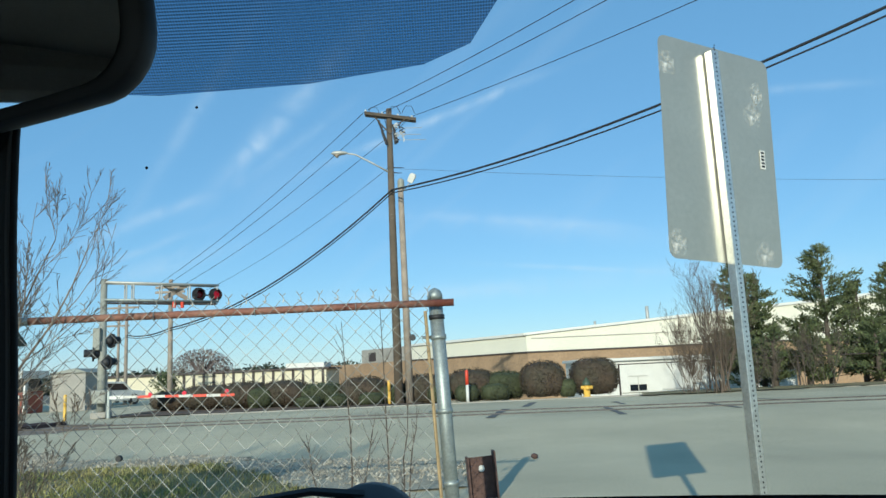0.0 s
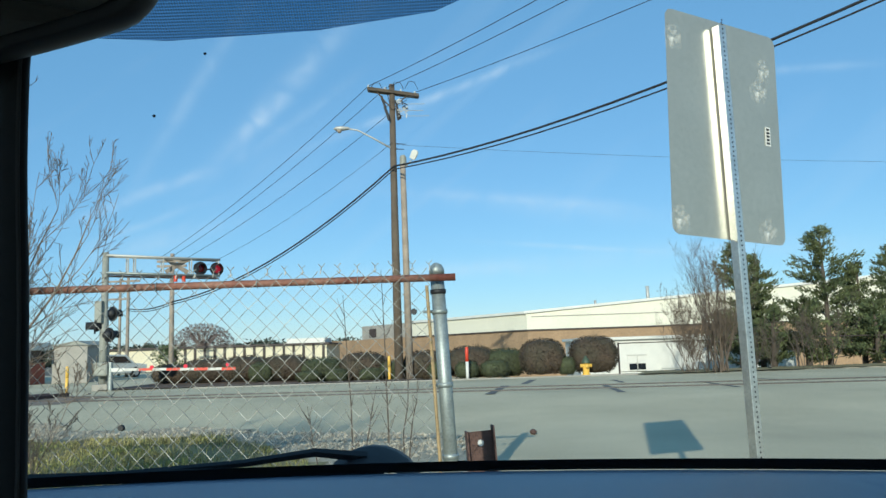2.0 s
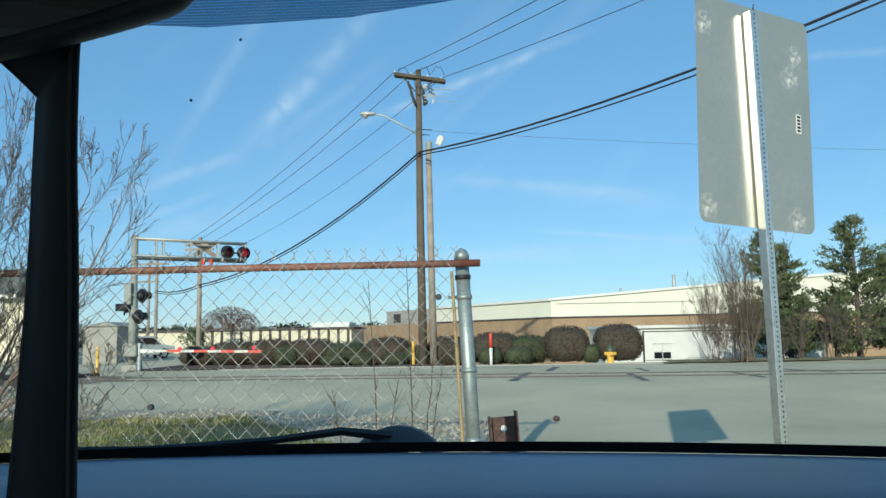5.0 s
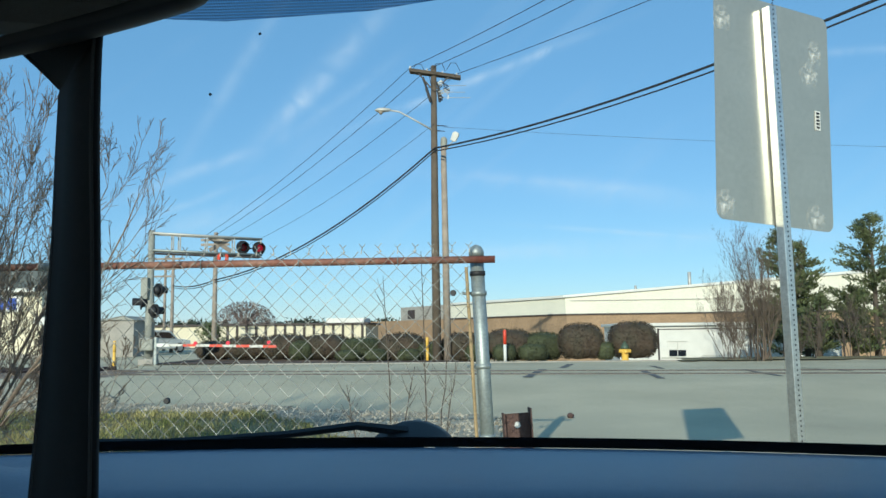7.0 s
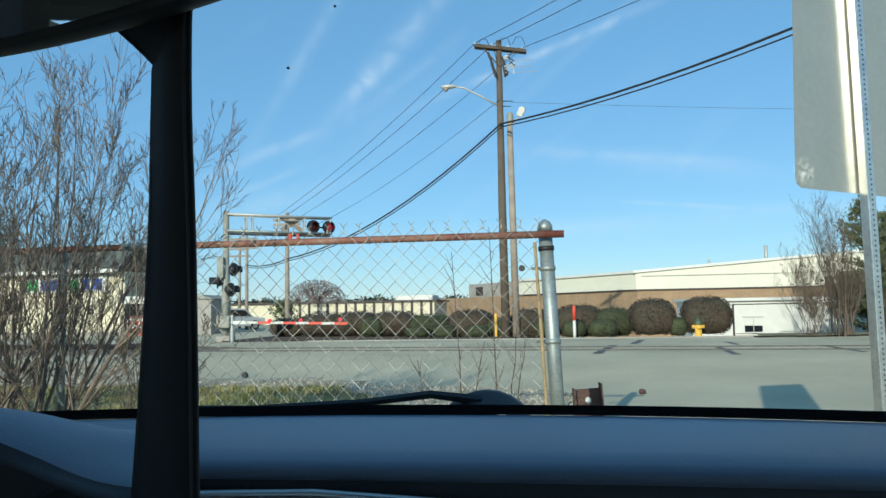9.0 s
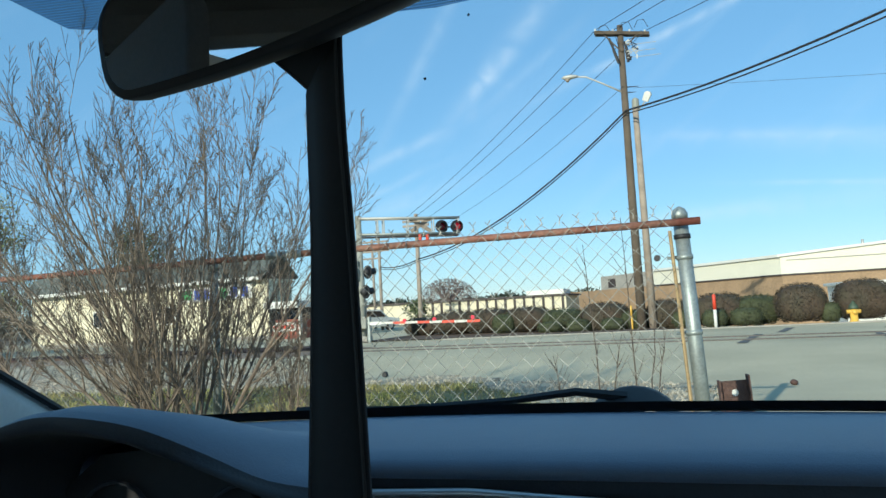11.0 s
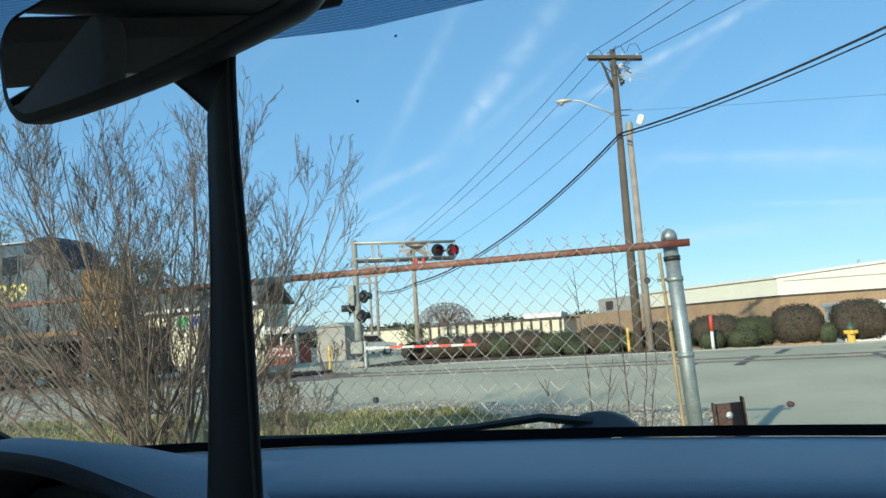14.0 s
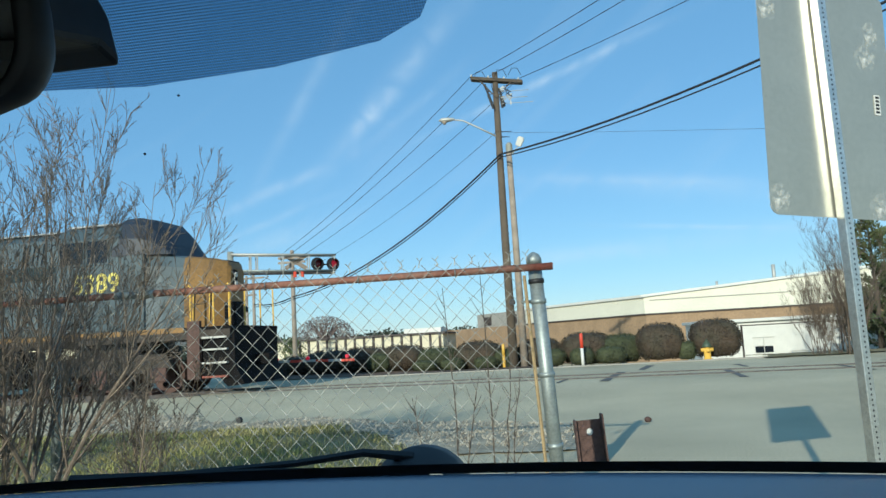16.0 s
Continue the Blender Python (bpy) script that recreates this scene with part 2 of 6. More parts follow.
M_VISOR = mat("dark grey visor cloth", (0.11, 0.105, 0.10), 0.9, var=0.1, scale=6, fine=250)
M_SILVER = mat("silver trim", (0.5, 0.5, 0.5), 0.35, 0.8, var=0.08)
M_LEATHER = mat("dark wheel leather", (0.045, 0.052, 0.065), 0.45, var=0.1, scale=10, fine=300, bump=0.2)
M_CARPAINT = mat("car body paint", (0.06, 0.07, 0.09), 0.3, var=0.05)
M_MIRROR = mat("mirror glass", (0.80, 0.83, 0.85), 0.02, 1.0, var=0.0)
M_WINDSHIELD = see_through("windshield glass", (0.95, 0.965, 0.96), 0.012)


# ---- mesh helpers ----
def part(name, bm, material, parent=None, label="", smooth=False, m=None):
    me = bpy.data.meshes.new(name)
    if smooth:
        for f in bm.faces:
            f.smooth = True
    bm.to_mesh(me)
    bm.free()
    for x in material if isinstance(material, (list, tuple)) else [material]:
        me.materials.append(x)
    ob = new(name, me)
    if parent is not None:
        ob.parent = parent
    if m is not None:
        ob.matrix_basis = m
    if label:
        tagged(ob, label)
    return ob


def again(ob, m, parent=None):
    o = ob.copy()
    scene.collection.objects.link(o)
    o.parent = parent or ob.parent
    o.matrix_basis = m
    return o


def box(bm, x0, x1, y0, y1, z0, z1, mi=0, bev=0.0):
    vs = [bm.verts.new(p) for p in ((x0, y0, z0), (x1, y0, z0), (x1, y1, z0), (x0, y1, z0), (x0, y0, z1), (x1, y0, z1), (x1, y1, z1), (x0, y1, z1))]
    fs = [bm.faces.new([vs[i] for i in f]) for f in ((0, 3, 2, 1), (4, 5, 6, 7), (0, 1, 5, 4), (1, 2, 6, 5), (2, 3, 7, 6), (3, 0, 4, 7))]
    for f in fs:
        f.material_index = mi
    if bev:
        bmesh.ops.bevel(bm, geom=list({e for f in fs for e in f.edges}), offset=bev, segments=2, affect="EDGES", profile=0.5)
    return bm


def B(*a, **k):
    return box(bmesh.new(), *a, **k)


def tube(bm, pts, radii, seg=8, cap=True, mi=0):
    pts = [Vector(p) for p in pts]
    radii = radii if isinstance(radii, (list, tuple)) else [radii] * len(pts)
    rings, side = [], None
    for i, p in enumerate(pts):
        d = (pts[min(i + 1, len(pts) - 1)] - pts[max(i - 1, 0)]).normalized()
        side = d.orthogonal().normalized() if side is None else (side - d * side.dot(d)).normalized()
        up = d.cross(side)
        rings.append([bm.verts.new(p + (side * math.cos(2 * math.pi * k / seg) + up * math.sin(2 * math.pi * k / seg)) * radii[i]) for k in range(seg)])
    for a, b in zip(rings, rings[1:]):
        for k in range(seg):
            bm.faces.new((a[k], a[(k + 1) % seg], b[(k + 1) % seg], b[k])).material_index = mi
    if cap:
        bm.faces.new(rings[0][::-1]).material_index = mi
        bm.faces.new(rings[-1]).material_index = mi
    return bm


def T(pts, radii, seg=8, **k):
    return tube(bmesh.new(), pts, radii, seg, **k)


def loft(bm, rows, close=False, mi=0):
    """Skins rows of points, each row as long as the next."""
    vr = [[bm.verts.new(p) for p in row] for row in rows]
    for a, b in zip(vr, vr[1:]):
        n = len(a)
        for k in range(n if close else n - 1):
            bm.faces.new((a[k], a[(k + 1) % n], b[(k + 1) % n], b[k])).material_index = mi
    return vr


def prism(pts, axis, lo, hi, bev=0.0):
    """A flat outline, given in the two other axes, made thick along an axis."""
    bm = bmesh.new()
    def at(p, h):
        return {"x": (h, *p), "y": (p[0], h, p[1]), "z": (*p, h)}[axis]
    a, b = [bm.verts.new(at(p, lo)) for p in pts], [bm.verts.new(at(p, hi)) for p in pts]
    bm.faces.new(a[::-1]), bm.faces.new(b)
    for k in range(len(pts)):
        bm.faces.new((a[k], a[(k + 1) % len(pts)], b[(k + 1) % len(pts)], b[k]))
    bmesh.ops.recalc_face_normals(bm, faces=bm.faces)
    if bev:
        bmesh.ops.bevel(bm, geom=bm.edges[:], offset=bev, segments=2, affect="EDGES", profile=0.5)
    return bm


def curve_through(pts, n):
    """A smooth line through the points, n steps from each to the next."""
    q = [Vector(p) for p in (pts[0], *pts, pts[-1])]
    out = []
    for a, b, c, d in zip(q, q[1:], q[2:], q[3:]):
        for k in range(n):
            u = k / n
            out.append(tuple(0.5 * (2 * b + (c - a) * u + (2 * a - 5 * b + 4 * c - d) * u * u + (3 * b - a - 3 * c + d) * u ** 3)))
    return out + [tuple(pts[-1])]


def thing(name, x=0, y=0, z=0, rz=0, label="", category="", group="", kind=""):
    ob = new(name)
    ob.matrix_basis = pose(x, y, z, 0, 0, rz)
    return tagged(ob, label, category, group, kind)


def round_rect(x0, x1, z0, z1, r, n=5):
    out = []
    for cx, cz, a0 in ((x1 - r, z1 - r, 0), (x0 + r, z1 - r, 90), (x0 + r, z0 + r, 180), (x1 - r, z0 + r, 270)):
        out += [(cx + r * math.cos(radians(a0 + 90 * k / n)), cz + r * math.sin(radians(a0 + 90 * k / n))) for k in range(n + 1)]
    return out


# ---- ground ----
TRACK_Y, TRACK_SLOPE = 20.4, -0.12


def smooth01(a, b, v):
    u = max(0.0, min(1.0, (v - a) / (b - a)))
    return u * u * (3 - 2 * u)


def ground_z(x, y):
    """The lot is level, the crossing lies a little higher, and the land falls beyond the far kerb."""
    z = 0.20 * smooth01(12.5, 18.5, y + 0.12 * x)
    return z - 1.1 * smooth01(28.6, 35, y) * smooth01(-7, -2, x)


def ground():
    xs = [-900, -400, -200, -120, -80, -60, -50] + [-45 + i * 1.5 for i in range(0, 54)] + [40, 50, 70, 120, 250, 500, 900]
    ys = [-200, -60, -20, -8] + [-2 + i * 1.5 for i in range(0, 30)] + [46, 52, 60, 80, 120, 200, 400, 1200]
    bm = bmesh.new()
    loft(bm, [[(x, y, ground_z(x, y)) for x in xs] for y in ys])
    bmesh.ops.recalc_face_normals(bm, faces=bm.faces)
    for f in bm.faces:
        c = f.calc_center_median()
        if c.y > 60 or c.x > 60 or c.x < -60:
            f.material_index = 1
    tagged(part("ground", bm, [M_ASPHALT, M_DRYLAND], smooth=True), "pale worn asphalt yard and road", "ground", kind="structure")


def sheet(name, inside, x0, x1, y0, y1, step, lift, material, label, category):
    """A thin layer on the ground with an uneven edge."""
    bm = bmesh.new()
    grid = {}
    nx, ny = int((x1 - x0) / step), int((y1 - y0) / step)
    for i in range(nx):
        for j in range(ny):
            x, y = x0 + (i + 0.5) * step, y0 + (j + 0.5) * step
            if not inside(x, y):
                continue
            vs = []
            for a, b in ((i, j), (i + 1, j), (i + 1, j + 1), (i, j + 1)):
                if (a, b) not in grid:
                    px, py = x0 + a * step, y0 + b * step
                    q = noise.noise((px * 3, py * 3, 1.0)) * step * 0.4
                    grid[a, b] = bm.verts.new((px + q, py + q, ground_z(px, py) + lift + 0.015 * noise.noise((px * 2, py * 2, 4.0))))
                vs.append(grid[a, b])
            bm.faces.new(vs)
    return tagged(part(name, bm, material, smooth=True), label, category, kind="structure")


def wob(x, y, s=0.6):
    return noise.noise((x * s, y * s, 7.7))


def is_grass(x, y):
    return x < -1.6 - 0.8 * wob(x, y) - max(0, y - 9) * 0.5 and y < 12.5 + 0.5 * wob(x, y, 1.2)


def is_gravel(x, y):
    return not is_grass(x, y) and y > 9 and y < 13.2 - 0.42 * (x + 3.1) + 0.9 * wob(x, y) and y < 17.2 - 0.12 * x + 0.4 * wob(x, y, 1.5) and x < 0.2


ground()
sheet("grass_verge", is_grass, -26, 0.5, 4.2, 13.4, 0.25, 0.030, M_SOIL, "rough winter grass verge with bare soil", "grass")
sheet("gravel_strip", is_gravel, -26, 1.0, 9, 21, 0.3, 0.022, M_GRAVELBED, "grey crushed stone strip beside the road", "gravel")


sheet("dry_verge", lambda x, y: 26.2 + 0.3 * wob(x, y) < y < 29.5 and x > 6.4 + 0.5 * wob(x, y), 6, 27, 25.8, 29.6, 0.3, 0.045, mat("dry tan verge", (0.30, 0.235, 0.13), 0.95, var=0.45, scale=1.2, fine=18, bump=0.5, col2=(0.17, 0.16, 0.07)), "dry tan grass verge below the trees", "grass")


def grass_blades():
    bm = bmesh.new()
    rnd = random.Random(5)
    n = 0
    while n < 32000:
        x, y = rnd.uniform(-14, 0), 4.5 + 8.9 * rnd.random() ** 0.8
        if not is_grass(x, y) or (x < -10 and rnd.random() < 0.5):
            continue
        n += 1
        if noise.noise((x * 0.9, y * 0.9, 2.2)) < -0.15 and rnd.random() < 0.7:
            continue
        z, h, a, w = ground_z(x, y) + 0.025, rnd.uniform(0.03, 0.10), rnd.uniform(0, 6.28), rnd.uniform(0.006, 0.012)
        lx, ly = rnd.uniform(-0.05, 0.05), rnd.uniform(-0.05, 0.05)
        bm.faces.new([bm.verts.new(p) for p in ((x - w * math.cos(a), y - w * math.sin(a), z), (x + w * math.cos(a), y + w * math.sin(a), z), (x + lx, y + ly, z + h))])
    tagged(part("grass", bm, M_GRASS), "short green and straw-coloured winter grass", "grass", kind="stuff")


def loose_stones():
    bm = bmesh.new()
    rnd = random.Random(6)
    n = 0
    while n < 5500:
        x, y = rnd.uniform(-16, 0.5), rnd.uniform(9.5, 19)
        if not is_gravel(x, y):
            continue
        n += 1
        r = rnd.uniform(0.012, 0.035) * (1.6 if rnd.random() < 0.05 else 1)
        z = ground_z(x, y) + 0.03
        p = [Vector((rnd.uniform(0.6, 1) * r * c, rnd.uniform(0.6, 1) * r * s, rnd.uniform(-0.3, 0.3) * r)) for c, s in ((1, 0), (0, 1), (-1, 0), (0, -1))]
        v = [bm.verts.new(q + Vector((x, y, z))) for q in p] + [bm.verts.new((x, y, z + r * 0.8)), bm.verts.new((x, y, z - r))]
        for k in range(4):
            bm.faces.new((v[k], v[(k + 1) % 4], v[4])), bm.faces.new((v[(k + 1) % 4], v[k], v[5]))
    tagged(part("gravel", bm, M_STONE), "loose grey crushed stone", "gravel", kind="stuff")


grass_blades()
loose_stones()


# ---- railway ----
def on_track(x, off=0.0):
    """The line is straight over the crossing and bends gently towards the lot in the west."""
    u = min(1.0, max(0.0, (-8 - x) / 18))
    return TRACK_Y + TRACK_SLOPE * x - 3.6 * (u ** 3 - u ** 4 / 2) - 0.20 * max(0.0, -26 - x) + off


def track_slope(x):
    return (on_track(x + 0.5) - on_track(x - 0.5))


def railway():
    for k, off in enumerate((-0.74, 0.74)):
        # rails flush in the crossing, raised on ballast to the west
        bm = bmesh.new()
        xs = [-120, -60, -40] + [-30 + i for i in range(23)] + [0, 8, 14, 30, 90]
        rows = []
        for x in xs:
            z = ground_z(x, on_track(x)) + 0.03 + 0.09 * smooth01(-9, -13, x)
            y = on_track(x, off)
            rows.append([(x, y - 0.037, z - 0.15), (x, y - 0.037, z), (x, y + 0.037, z), (x, y + 0.037, z - 0.15)])
        loft(bm, rows)
        tagged(part("rail", bm, M_RAILSTEEL), "brown steel rail", "rail", kind="structure")
        bm = bmesh.new()
        loft(bm, [[(x, on_track(x, off) + 0.06, ground_z(x, on_track(x)) + 0.012), (x, on_track(x, off) + 0.17, ground_z(x, on_track(x)) + 0.012)] for x in (-9, -4, 0, 4, 10, 16, 24)])
        tagged(part("rail_groove", bm, M_ROADDARK), "dark groove beside the rail in the crossing", "road", kind="structure")
    bm = bmesh.new()
    rows = []
    for x in [-120, -60] + [-40 + 0.5 * i for i in range(61)]:
        base = ground_z(x, on_track(x))
        e = 0.10 * smooth01(-9.5, -13, x)
        w = noise.noise((x * 0.8, 0, 0)) * 0.15
        rows.append([(x, on_track(x, -2.3 + w), base - 0.02), (x, on_track(x, -1.4 + w), base + e), (x, on_track(x, 1.4), base + e), (x, on_track(x, 2.6), base - 0.02)])
    loft(bm, rows)
    tagged(part("ballast_bed", bm, M_BALLAST, smooth=True), "brown ballast bed under the track", "ballast", kind="structure")
    tie = None
    for i in range(70):
        x = -11.5 - 0.6 * i
        if tie is None:
            tie = tagged(part("railway_tie", B(-0.12, 0.12, -1.3, 1.3, -0.08, 0.06, bev=0.01), M_DARKRUST), "dark weathered timber railway tie", "railway tie", group="ties of the track")
        ob = tie if i == 0 else copy_thing(tie, pose(0, 0, 0))
        ob.matrix_basis = pose(x, on_track(x), ground_z(x, on_track(x)) + 0.10, 0, 0, math.degrees(math.atan(track_slope(x))))


railway()
for ax, ay, bx, by, w in ((0.87, 18.28, 1.49, 21.95, 0.100), (2.07, 22.56, 2.59, 25.14, 0.110), (3.98, 20.54, 3.77, 17.48, 0.080), (6.56, 20.33, 6.51, 17.94, 0.065), (4.77, 23.33, 4.72, 21.66, 0.070), (-0.20, 18.35, 0.07, 20.03, 0.050), (8.16, 21.97, 8.85, 19.63, 0.050)):
    # a cast shadow painted as an uneven dark strip, from one end to the other
    bm = bmesh.new()
    side = Vector((by - ay, ax - bx)).normalized() * w
    left, right = [], []
    for k in range(9):
        x, y = ax + (bx - ax) * k / 8, ay + (by - ay) * k / 8
        e = 1 + 0.5 * wob(x * 3, y * 3, 1.3)
        left.append((x + side.x * e, y + side.y * e, ground_z(x, y) + 0.008))
        right.append((x - side.x * e, y - side.y * e, ground_z(x, y) + 0.008))
    loft(bm, [left, right])
    tagged(part("tar_patch", bm, M_ROADDARK), "dark painted shadow strip on the road", "road patch", kind="structure")


# ---- the car that the camera sits in ----
CX = -0.15   # the car's middle line


def glass_y(z, x=0.0):
    """How far ahead the windshield lies at a height: raked back, bowed towards the sides."""
    return 1.27 - 1.30 * (z - 1.10) - 0.20 * (x - CX) ** 2


def car_cabin():
    car = thing("car", label="parked car with slate blue dashboard and grey trim", category="car")
    # dashboard top, a padded shelf that dips at the windshield and rolls over at the near edge
    bm = bmesh.new()
    rows = []
    for i in range(41):
        x = CX - 0.88 + 1.76 * i / 40
        far = glass_y(1.10, x) + 0.005
        near = 0.84 - 0.05 * (x - CX) ** 2
        prof = [(far, 1.092), (far - 0.03, 1.099), (far - 0.12, 1.106), (far - 0.3, 1.108), (near + 0.06, 1.106), (near + 0.02, 1.101), (near + 0.002, 1.092), (near + 0.006, 1.082), (near + 0.03, 1.078)]
        rows.append([(x, y, z) for y, z in prof])
    loft(bm, rows)
    dash = part("dashboard", bm, M_DASH, car, "slate blue grained dashboard top", smooth=True)
    bm = bmesh.new()
    loft(bm, [[(x, 0.875 - 0.05 * (x - CX) ** 2, 1.085), (x, 0.86 - 0.05 * (x - CX) ** 2, 1.0), (x, 0.84, 0.85), (x, 0.80, 0.55)] for x in [CX - 0.88 + 0.088 * i for i in range(21)]])
    part("dashboard_face", bm, M_DASHLOW, dash, "charcoal lower dashboard", smooth=True)
    # the dark black border at the foot of the windshield
    bm = bmesh.new()
    loft(bm, [[(x, glass_y(1.10, x) - 0.004, 1.097), (x, glass_y(1.115, x) - 0.004, 1.115)] for x in [CX - 0.86 + 0.086 * i for i in range(21)]])
    part("windshield_border", bm, M_RUBBER, car, "black border along the foot of the windshield")
    # silver trim curve and dark lower panel of the centre stack
    part("trim_strip", T([(-0.44, 0.84, 0.96), (-0.44, 0.835, 1.045), (-0.43, 0.832, 1.060), (-0.40, 0.83, 1.067), (-0.25, 0.825, 1.072), (-0.04, 0.82, 1.062), (0.3, 0.825, 1.045), (0.6, 0.83, 1.03)], 0.0055, 8), M_SILVER, dash, "thin silver trim strip", smooth=True)
    part("centre_screen", B(-0.27, -0.11, 0.83, 0.85, 0.95, 1.045, bev=0.006), M_BLACK, dash, "black centre display")
    # instrument hood: a long arched brow over the dials that runs out into the dash
    hx = -0.60
    lip = curve_through([(-0.785, 0.67, 1.09), (-0.778, 0.66, 1.130), (-0.752, 0.655, 1.1585), (-0.700, 0.65, 1.177), (-0.656, 0.65, 1.183), (-0.598, 0.65, 1.180), (-0.543, 0.66, 1.168), (-0.490, 0.69, 1.138), (-0.448, 0.74, 1.101), (-0.402, 0.80, 1.078)], 4)
    brow = curve_through([(-0.782, 0.675, 1.085), (-0.776, 0.67, 1.124), (-0.752, 0.668, 1.1434), (-0.714, 0.665, 1.157), (-0.653, 0.665, 1.1623), (-0.5785, 0.665, 1.1547), (-0.532, 0.668, 1.141), (-0.475, 0.68, 1.119), (-0.435, 0.71, 1.090), (-0.400, 0.78, 1.055)], 4)
    bm = bmesh.new()
    rows = []
    for back, fall in ((0.0, 0.0), (0.012, -0.05), (0.06, -0.02), (0.14, 0.22), (0.24, 0.62), (0.34, 0.92), (0.42, 1.0)):
        rows.append([(x - 0.02 * fall * (x < -0.7), y + back * min(1.0, (1.2 - y) / 0.5), z + (1.104 - z) * max(0, fall) + 0.004 * (back > 0) * (fall < 0.5)) for x, y, z in lip])
    loft(bm, rows)
    hood = part("instrument_hood", bm, M_DASH, dash, "arched instrument hood", smooth=True)
    bm = bmesh.new()
    loft(bm, [lip, [(a[0], a[1] - 0.004, (a[2] + b[2]) / 2) for a, b in zip(lip, brow)], brow, [(x * 0.985 - 0.009, y + 0.06, z - 0.012) for x, y, z in brow], [(x * 0.97 - 0.018, 0.82, z - 0.03) for x, y, z in brow]])
    part("hood_lip", bm, M_DASHLOW, hood, "charcoal inner face of the hood", smooth=True)
    part("dial_panel", prism([(-0.99, 0.84), (-0.45, 0.84), (-0.46, 1.0), (-0.52, 1.09), (-0.62, 1.125), (-0.72, 1.115), (-0.78, 1.07), (-0.99, 1.04)], "y", 0.80, 0.82), M_BLACK, dash, "dark instrument cluster")
    for dx in (-0.09, 0.09):
        part("dial_ring", T([(hx + dx + 0.055 * math.cos(a * 0.3142), 0.79, 1.03 + 0.055 * math.sin(a * 0.3142)) for a in range(21)], 0.003, 6), M_DASHLOW, dash)
    # steering wheel
    wheel = part("steering_wheel", T([(0.188 * math.cos(a * math.pi / 24), 0, 0.188 * math.sin(a * math.pi / 24)) for a in range(49)], 0.0185, 12, cap=False), M_LEATHER, car, "dark leather steering wheel", smooth=True)
    wheel.matrix_basis = pose(-0.637, 0.40, 0.986, -22, 0, 0)
    part("hub", prism(round_rect(-0.085, 0.085, -0.075, 0.065, 0.05), "y", 0.0, 0.05, bev=0.012), M_DASHLOW, wheel, "steering wheel hub")
    for a in (0, 180, 270):
        c, s = math.cos(radians(a)), math.sin(radians(a))
        part("spoke", T([(0.06 * c, 0.02, 0.06 * s), (0.185 * c, 0.0, 0.185 * s)], [0.03, 0.02], 8), M_LEATHER, wheel, smooth=True)
    part("steering_column", T([(-0.628, 0.43, 1.0), (-0.628, 0.82, 0.86)], [0.05, 0.07], 12), M_DASHLOW, car)
    # windshield and its dotted shade patch round the mirror
    bm = bmesh.new()
    loft(bm, [[(x, glass_y(z, x), z) for x in [CX - 0.84 + 0.84 * i / 10 for i in range(21)]] for z in (1.095, 1.25, 1.4, 1.52, 1.66)])
    ws = part("windshield", bm, M_WINDSHIELD, car, "clear windshield", smooth=True)
    ws.visible_shadow = False
    patch = [(-0.64, 1.66), (-0.62, 1.60), (-0.58, 1.575), (-0.50, 1.567), (-0.35, 1.560), (-0.21, 1.555), (-0.08, 1.558), (0.02, 1.565), (0.06, 1.575), (0.085, 1.60), (0.095, 1.66)]
    bm = bmesh.new()
    loft(bm, [[(x, glass_y(1.66, x) - 0.004, 1.66) for x, z in patch], [(x, glass_y(z, x) - 0.004, z) for x, z in patch]])
    shade = part("dotted_sun_band", bm, M_DOTS, ws, "blue dotted sun band at the top of the windshield")
    shade.visible_shadow = False
    for x, z, r in ((-0.246, 1.508, 0.0014), (-0.183, 1.547, 0.0011)):
        part("bug_spot", T([(x, glass_y(z, x) - 0.003, z), (x + 0.001, glass_y(z, x) - 0.002, z + 0.001)], r, 7), M_RUBBER, ws, "dark speck on the glass")
    # roof, header, floor, sides and rear close the cabin
    part("roof_liner", prism([(0.59, 1.66), (0.55, 1.70), (-0.4, 1.74), (-1.6, 1.66), (-1.6, 1.70), (-0.4, 1.79), (0.57, 1.73), (0.63, 1.66)], "x", CX - 0.84, CX + 0.84), M_LINER, car, "charcoal headliner")
    part("floor_pan", B(CX - 0.88, CX + 0.88, -1.8, 0.9, 0.30, 0.40), M_LINER, car)
    part("rear_wall", B(CX - 0.88, CX + 0.88, -1.85, -1.6, 0.4, 1.22), M_LINER, car)
    for s in (-1, 1):
        x0, x1 = sorted((CX + s * 0.85, CX + s * 0.93))
        part("door_panel", B(x0, x1, -1.8, 0.75, 0.35, 1.06, bev=0.02), M_PILLAR, car, "grey beige door panel")
        part("roof_rail", T([(CX + s * 0.82, 0.45, 1.63), (CX + s * 0.83, -0.4, 1.72), (CX + s * 0.83, -1.7, 1.62)], 0.05, 8), M_LINER, car)
        part("rear_pillar", T([(CX + s * 0.84, -1.3, 1.68), (CX + s * 0.87, -1.75, 1.05)], 0.09, 8), M_PILLAR, car)
        part("centre_pillar", T([(CX + s * 0.86, -0.36, 1.70), (CX + s * 0.90, -0.26, 1.0)], 0.11, 10), M_PILLAR, car)
        # front pillar: a broad padded blade from the dash corner up to the header
        rows = []
